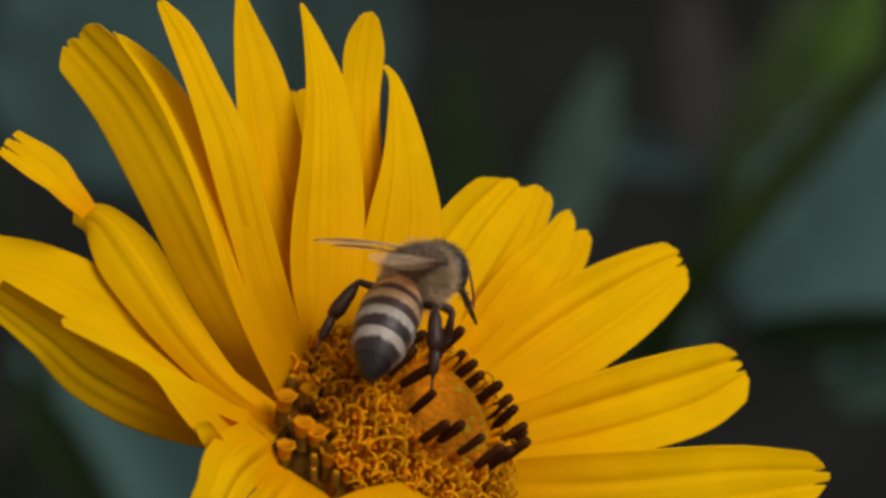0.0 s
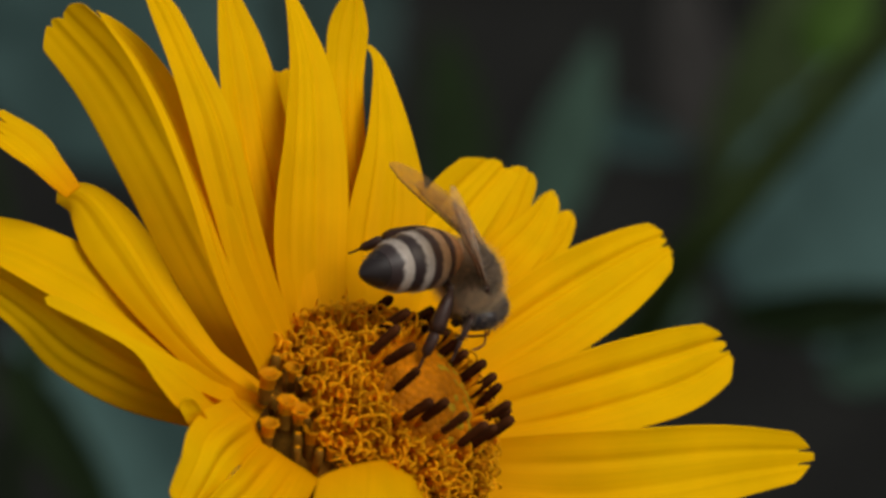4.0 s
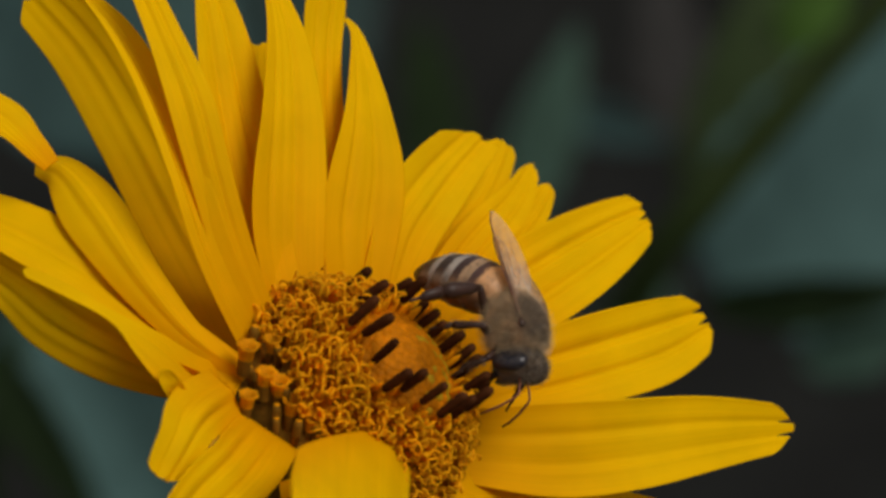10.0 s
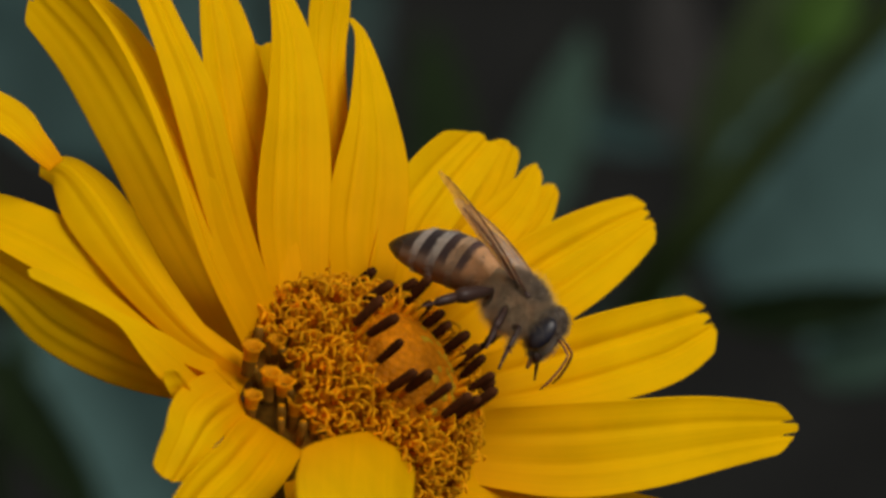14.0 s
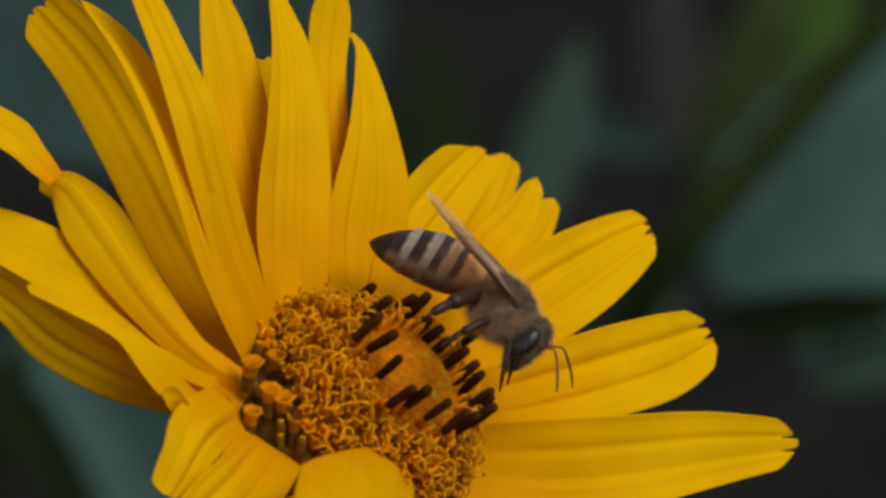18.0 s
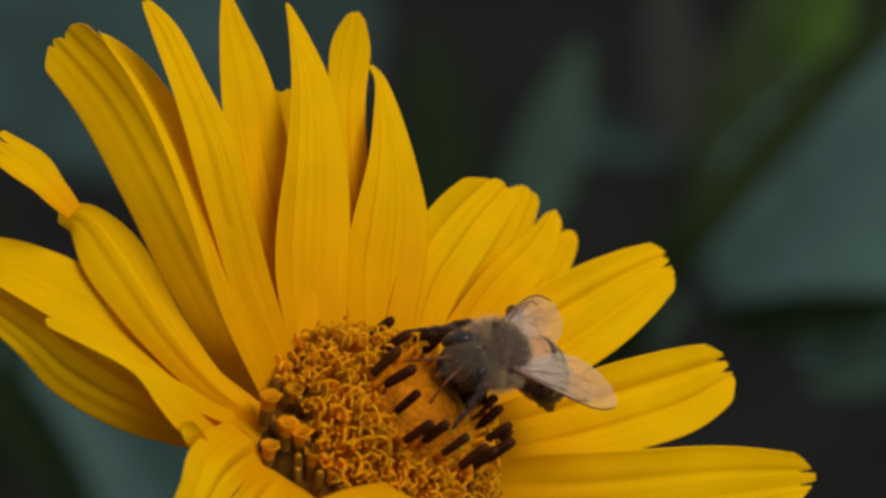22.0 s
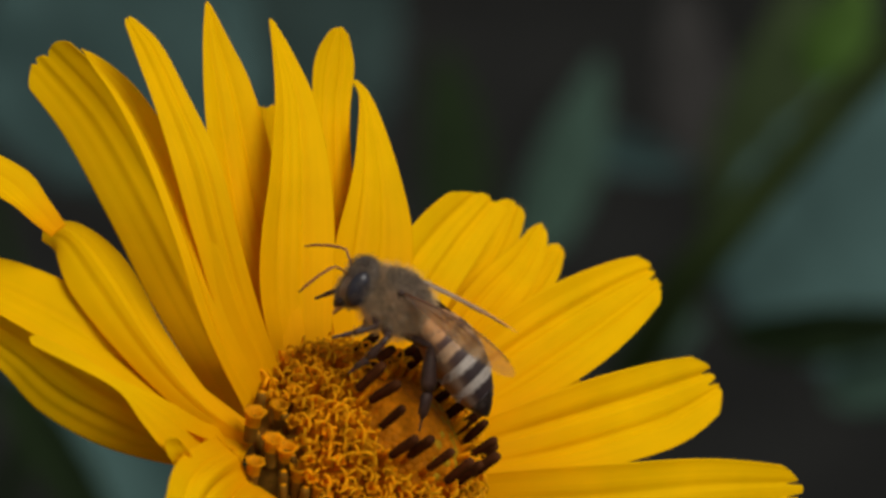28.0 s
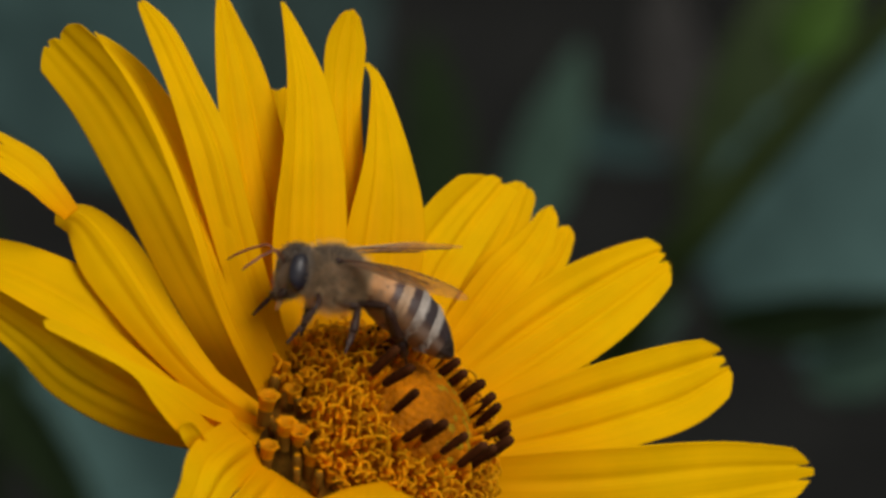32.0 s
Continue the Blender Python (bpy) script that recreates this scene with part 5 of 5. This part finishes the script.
    walk(wing["forewing", 1], [
        (0, wing_pose(1, "forewing", 12, 18, 15)),
        (1, wing_pose(1, "forewing", 16, -2, 23)),
        (2, wing_pose(1, "forewing", 12, -6, 20)),
        (3, wing_pose(1, "forewing", 0, -18, 60)),
        (3.5, wing_pose(1, "forewing", 0, -18, 60)),
        (5.5, wing_pose(1, "forewing", -4, -6, 30)),
        (6, wing_pose(1, "forewing", -4, -6, 30)),
        (7, wing_pose(1, "forewing", -12, -2, 0)),
        (8, wing_pose(1, "forewing", 52, -18, 0)),
        (9, wing_pose(1, "forewing", 44, -18, 0)),
        (10, wing_pose(1, "forewing", 44, -18, 0)),
        (11, wing_pose(1, "forewing", 32, -14, 0)),
        (12, wing_pose(1, "forewing", 32, -14, 0)),
        (13, wing_pose(1, "forewing", 28, -6, 0)),
        (14, wing_pose(1, "forewing", 32, -2, 0)),
        (14.5, wing_pose(1, "forewing", 32, -2, 0)),
        (16.5, wing_pose(1, "forewing", -8, -2, 0)),
        (17, wing_pose(1, "forewing", -8, -2, 0)),
        (18, wing_pose(1, "forewing", 40, -10, 0)),
        (19, wing_pose(1, "forewing", 48, -22, 0)),
        (20, wing_pose(1, "forewing", 44, -14, 0)),
        (21, wing_pose(1, "forewing", 44, -6, 0)),
        (22, wing_pose(1, "forewing", 20, -2, 0)),
        (23, wing_pose(1, "forewing", 28, 2, 0)),
        (24, wing_pose(1, "forewing", 32, -6, 0)),
        (25, wing_pose(1, "forewing", 16, 2, 0)),
        (25.5, wing_pose(1, "forewing", 28, -2, 0)),
        (27.5, wing_pose(1, "forewing", 56, 14, 20)),
        (28, wing_pose(1, "forewing", 52, 18, -40)),
        (29, wing_pose(1, "forewing", 40, 6, 20)),
        (30, wing_pose(1, "forewing", 52, 10, 10)),
        (31, wing_pose(1, "forewing", 60, 10, 20)),
        (32, wing_pose(1, "forewing", 64, 6, -20)),
    ])
    walk(wing["hindwing", 1], [
        (0, wing_pose(1, "hindwing", 12, 18, 15)),
        (1, wing_pose(1, "hindwing", 16, -2, 23)),
        (2, wing_pose(1, "hindwing", 12, -6, 20)),
        (3, wing_pose(1, "hindwing", 0, -18, 60)),
        (3.5, wing_pose(1, "hindwing", 0, -18, 60)),
        (5.5, wing_pose(1, "hindwing", -4, -6, 30)),
        (6, wing_pose(1, "hindwing", -4, -6, 30)),
        (7, wing_pose(1, "hindwing", -12, -2, 0)),
        (8, wing_pose(1, "hindwing", 52, -18, 0)),
        (9, wing_pose(1, "hindwing", 44, -18, 0)),
        (10, wing_pose(1, "hindwing", 44, -18, 0)),
        (11, wing_pose(1, "hindwing", 32, -14, 0)),
        (12, wing_pose(1, "hindwing", 32, -14, 0)),
        (13, wing_pose(1, "hindwing", 28, -6, 0)),
        (14, wing_pose(1, "hindwing", 32, -2, 0)),
        (14.5, wing_pose(1, "hindwing", 32, -2, 0)),
        (16.5, wing_pose(1, "hindwing", -8, -2, 0)),
        (17, wing_pose(1, "hindwing", -8, -2, 0)),
        (18, wing_pose(1, "hindwing", 40, -10, 0)),
        (19, wing_pose(1, "hindwing", 48, -22, 0)),
        (20, wing_pose(1, "hindwing", 44, -14, 0)),
        (21, wing_pose(1, "hindwing", 44, -6, 0)),
        (22, wing_pose(1, "hindwing", 20, -2, 0)),
        (23, wing_pose(1, "hindwing", 28, 2, 0)),
        (24, wing_pose(1, "hindwing", 32, -6, 0)),
        (25, wing_pose(1, "hindwing", 16, 2, 0)),
        (25.5, wing_pose(1, "hindwing", 28, -2, 0)),
        (27.5, wing_pose(1, "hindwing", 56, 14, 20)),
        (28, wing_pose(1, "hindwing", 52, 18, -40)),
        (29, wing_pose(1, "hindwing", 40, 6, 20)),
        (30, wing_pose(1, "hindwing", 52, 10, 10)),
        (31, wing_pose(1, "hindwing", 60, 10, 20)),
        (32, wing_pose(1, "hindwing", 64, 6, -20)),
    ])
    walk(wing["forewing", -1], [
        (0.0, wing_pose(-1, "forewing", 14, 20, 0)),
        (1.0, wing_pose(-1, "forewing", 16, 10, 10)),
        (2.0, wing_pose(-1, "forewing", 16, 12, 10)),
        (3, wing_pose(-1, "forewing", 28, 18, 0)),
        (3.5, wing_pose(-1, "forewing", 28, 18, 0)),
        (5.5, wing_pose(-1, "forewing", 24, 10, 0)),
        (6, wing_pose(-1, "forewing", 24, 10, 0)),
        (7, wing_pose(-1, "forewing", 28, 6, -20)),
        (8, wing_pose(-1, "forewing", 24, 6, -7)),
        (9, wing_pose(-1, "forewing", 60, 18, 10)),
        (10, wing_pose(-1, "forewing", -12, -6, 0)),
        (11, wing_pose(-1, "forewing", 0, -6, 0)),
        (12, wing_pose(-1, "forewing", 44, 22, -8)),
        (13, wing_pose(-1, "forewing", 4, 10, -13)),
        (14, wing_pose(-1, "forewing", 32, 22, -20)),
        (14.5, wing_pose(-1, "forewing", 32, 22, -20)),
        (16.5, wing_pose(-1, "forewing", 60, 22, 4)),
        (17, wing_pose(-1, "forewing", 60, 22, 4)),
        (18, wing_pose(-1, "forewing", 36, 10, 1)),
        (19, wing_pose(-1, "forewing", 0, 2, -10)),
        (20, wing_pose(-1, "forewing", -4, -6, 0)),
        (21, wing_pose(-1, "forewing", 0, 10, -10)),
        (22, wing_pose(-1, "forewing", 20, -14, 0)),
        (23, wing_pose(-1, "forewing", 16, -6, 0)),
        (24, wing_pose(-1, "forewing", 8, -6, 0)),
        (25, wing_pose(-1, "forewing", 12, 2, 0)),
        (25.5, wing_pose(-1, "forewing", 12, -22, 0)),
        (27.5, wing_pose(-1, "forewing", 12, -2, 20)),
        (28, wing_pose(-1, "forewing", 24, -6, 23)),
        (29, wing_pose(-1, "forewing", 40, 2, 16)),
        (30, wing_pose(-1, "forewing", 24, -2, 19)),
        (31, wing_pose(-1, "forewing", 12, 2, 17)),
        (32, wing_pose(-1, "forewing", 16, 10, 20)),
    ])
    walk(wing["hindwing", -1], [
        (0.0, wing_pose(-1, "hindwing", 14, 20, 0)),
        (1.0, wing_pose(-1, "hindwing", 16, 10, 10)),
        (2.0, wing_pose(-1, "hindwing", 16, 12, 10)),
        (3, wing_pose(-1, "hindwing", 28, 18, 0)),
        (3.5, wing_pose(-1, "hindwing", 28, 18, 0)),
        (5.5, wing_pose(-1, "hindwing", 24, 10, 0)),
        (6, wing_pose(-1, "hindwing", 24, 10, 0)),
        (7, wing_pose(-1, "hindwing", 28, 6, -20)),
        (8, wing_pose(-1, "hindwing", 24, 6, -7)),
        (9, wing_pose(-1, "hindwing", 60, 18, 10)),
        (10, wing_pose(-1, "hindwing", -12, -6, 0)),
        (11, wing_pose(-1, "hindwing", 0, -6, 0)),
        (12, wing_pose(-1, "hindwing", 44, 22, -8)),
        (13, wing_pose(-1, "hindwing", 4, 10, -13)),
        (14, wing_pose(-1, "hindwing", 32, 22, -20)),
        (14.5, wing_pose(-1, "hindwing", 32, 22, -20)),
        (16.5, wing_pose(-1, "hindwing", 60, 22, 4)),
        (17, wing_pose(-1, "hindwing", 60, 22, 4)),
        (18, wing_pose(-1, "hindwing", 36, 10, 1)),
        (19, wing_pose(-1, "hindwing", 0, 2, -10)),
        (20, wing_pose(-1, "hindwing", -4, -6, 0)),
        (21, wing_pose(-1, "hindwing", 0, 10, -10)),
        (22, wing_pose(-1, "hindwing", 20, -14, 0)),
        (23, wing_pose(-1, "hindwing", 16, -6, 0)),
        (24, wing_pose(-1, "hindwing", 8, -6, 0)),
        (25, wing_pose(-1, "hindwing", 12, 2, 0)),
        (25.5, wing_pose(-1, "hindwing", 12, -22, 0)),
        (27.5, wing_pose(-1, "hindwing", 12, -2, 20)),
        (28, wing_pose(-1, "hindwing", 24, -6, 23)),
        (29, wing_pose(-1, "hindwing", 40, 2, 16)),
        (30, wing_pose(-1, "hindwing", 24, -2, 19)),
        (31, wing_pose(-1, "hindwing", 12, 2, 17)),
        (32, wing_pose(-1, "hindwing", 16, 10, 20)),
    ])
    for feeler, root, s in antennae:
        walk(feeler, [(t, step(root, 0, up, s * out)) for t, up, out in (
            (0, 45, -10), (3.5, 45, -10), (8, 10, 0), (11, 30, -20), (12, -12, -8), (13, 30, -10), (14, 55, -20), (14.5, 55, -20), (16.5, -8, 0), (17, -8, 0), (20, 0, 0), (22, 45, -10), (25.5, 45, -10), (27.5, 5 + 14 * s, 0), (28, 5 + 14 * s, 0),
            (29, -32 - 8 * s, 0), (29.6, -34 - 8 * s, 0), (30, -14, 0), (31, -12, 0), (32, -4, 0))])
    limb = {(name, side): (leg, h) for leg, side, name, h in legs}
    leg, hip = limb["hind_leg", -1]
    walk(leg, [
        (0.0, step(hip, -7, -33, 23)),
        (1.0, step(hip, -54, -41, 65)),
        (2.0, step(hip, -36, -19, 73)),
        (3.0, step(hip, -51, -32, 105)),
        (3.5, step(hip, -51, -32, 105)),
        (5.5, step(hip, -50, -40, 80)),
        (7.0, step(hip, -52, -49, 59)),
        (8.0, step(hip, -44, -53, 33)),
        (9.0, step(hip, 8, -40, 1)),
        (9.5, step(hip, -32, -44, 41)),
        (10.0, step(hip, -65, -30, 74)),
        (11.0, step(hip, -29, -50, 7)),
        (12.0, step(hip, -49, -12, 49)),
        (13.0, step(hip, -24, -5, 57)),
        (14.0, step(hip, -11, -11, 57)),
        (14.5, step(hip, -11, -11, 57)),
        (16.5, step(hip, -15, -3, 71)),
        (17.0, step(hip, -15, -3, 71)),
        (18.0, step(hip, -28, -17, 62)),
        (19.0, step(hip, -28, 9, 93)),
        (20.0, step(hip, -47, -1, 87)),
        (21.0, step(hip, -53, 6, 94)),
        (21.67, step(hip, -40, -17, 44)),
        (22.33, step(hip, -13, -19, -12)),
        (23.0, step(hip, 5, 0, -63)),
        (25.5, step(hip, -4, 7, -70)),
        (26.5, step(hip, -1, 4, -35)),
        (27.5, step(hip, 0, 0, 0)),
        (32.0, step(hip, 0, 0, 0)),
    ])
    leg, hip = limb["hind_leg", 1]
    walk(leg, [
        (0.0, step(hip, -19, -21, -6)),
        (1.0, step(hip, -18, -52, 30)),
        (2.0, step(hip, -34, -74, 44)),
        (3.0, step(hip, -34, -74, 44)),
        (6.0, step(hip, -8, -20, 10)),
        (25.0, step(hip, 0, -10, 0)),
        (27.5, step(hip, 21, -46, -6)),
        (28.0, step(hip, 28, -41, -25)),
        (29.0, step(hip, 37, -52, -3)),
        (30.0, step(hip, -5, -40, 10)),
        (31.0, step(hip, -9, -23, -8)),
        (32.0, step(hip, -24, -23, 27)),
    ])
    leg, hip = limb["middle_leg", -1]
    walk(leg, [
        (0, step(hip, 21, -8, 1)),
        (3, step(hip, 6, -50, 31)),
        (6, step(hip, 25, 12, -8)),
        (9, step(hip, -32, 1, 4)),
        (11, step(hip, 17, 23, -14)),
        (13, step(hip, -32, -15, 23)),
        (17, step(hip, -46, -5, 16)),
        (19, step(hip, 7, 16, -11)),
        (21, step(hip, -19, -1, 4)),
        (23, step(hip, 20, 2, -6)),
        (24, step(hip, 4, 0, -8)),
        (25.5, step(hip, 4, 0, -8)),
        (27.5, step(hip, 0, 0, 0)),
        (32, step(hip, 0, 0, 0)),
    ])
    leg, hip = limb["middle_leg", 1]
    walk(leg, [
        (0, step(hip, 0, 0, 0)),
        (22, step(hip, -52, 1, 5)),
        (25, step(hip, -34, 45, 20)),
        (27.5, step(hip, -5, -19, 5)),
        (28, step(hip, -5, -19, 5)),
        (29, step(hip, -13, -28, 22)),
        (30.5, step(hip, -10, -22, 25)),
        (31, step(hip, -6, -11, 37)),
        (32, step(hip, -5, -43, 56)),
    ])
    leg, hip = limb["front_leg", -1]
    walk(leg, [
        (0, step(hip, 0, 0, 0)),
        (6, step(hip, -27, -14, -18)),
        (9, step(hip, 13, 29, -2)),
        (13, step(hip, -18, 4, -21)),
        (17, step(hip, -22, -17, -10)),
        (19, step(hip, 7, -5, 9)),
        (21, step(hip, -14, -26, 8)),
        (23, step(hip, 5, 20, -20)),
        (24, step(hip, 7, 29, -25)),
        (25.5, step(hip, 7, 29, -25)),
        (27.5, step(hip, 0, 0, 0)),
        (32, step(hip, 0, 0, 0)),
    ])
    leg, hip = limb["front_leg", 1]
    walk(leg, [
        (0, step(hip, 0, 0, 0)),
        (20, step(hip, 0, 0, 0)),
        (23, step(hip, 30, -22, 13)),
        (25, step(hip, 8, -47, -43)),
        (27.5, step(hip, -36, -26, 60)),
        (28, step(hip, -38, -26, 62)),
        (29, step(hip, -20, -13, 59)),
        (30, step(hip, -20, -13, 50)),
        (31, step(hip, -11, 11, -29)),
        (32, step(hip, -25, 8, 28)),
    ])


motions()
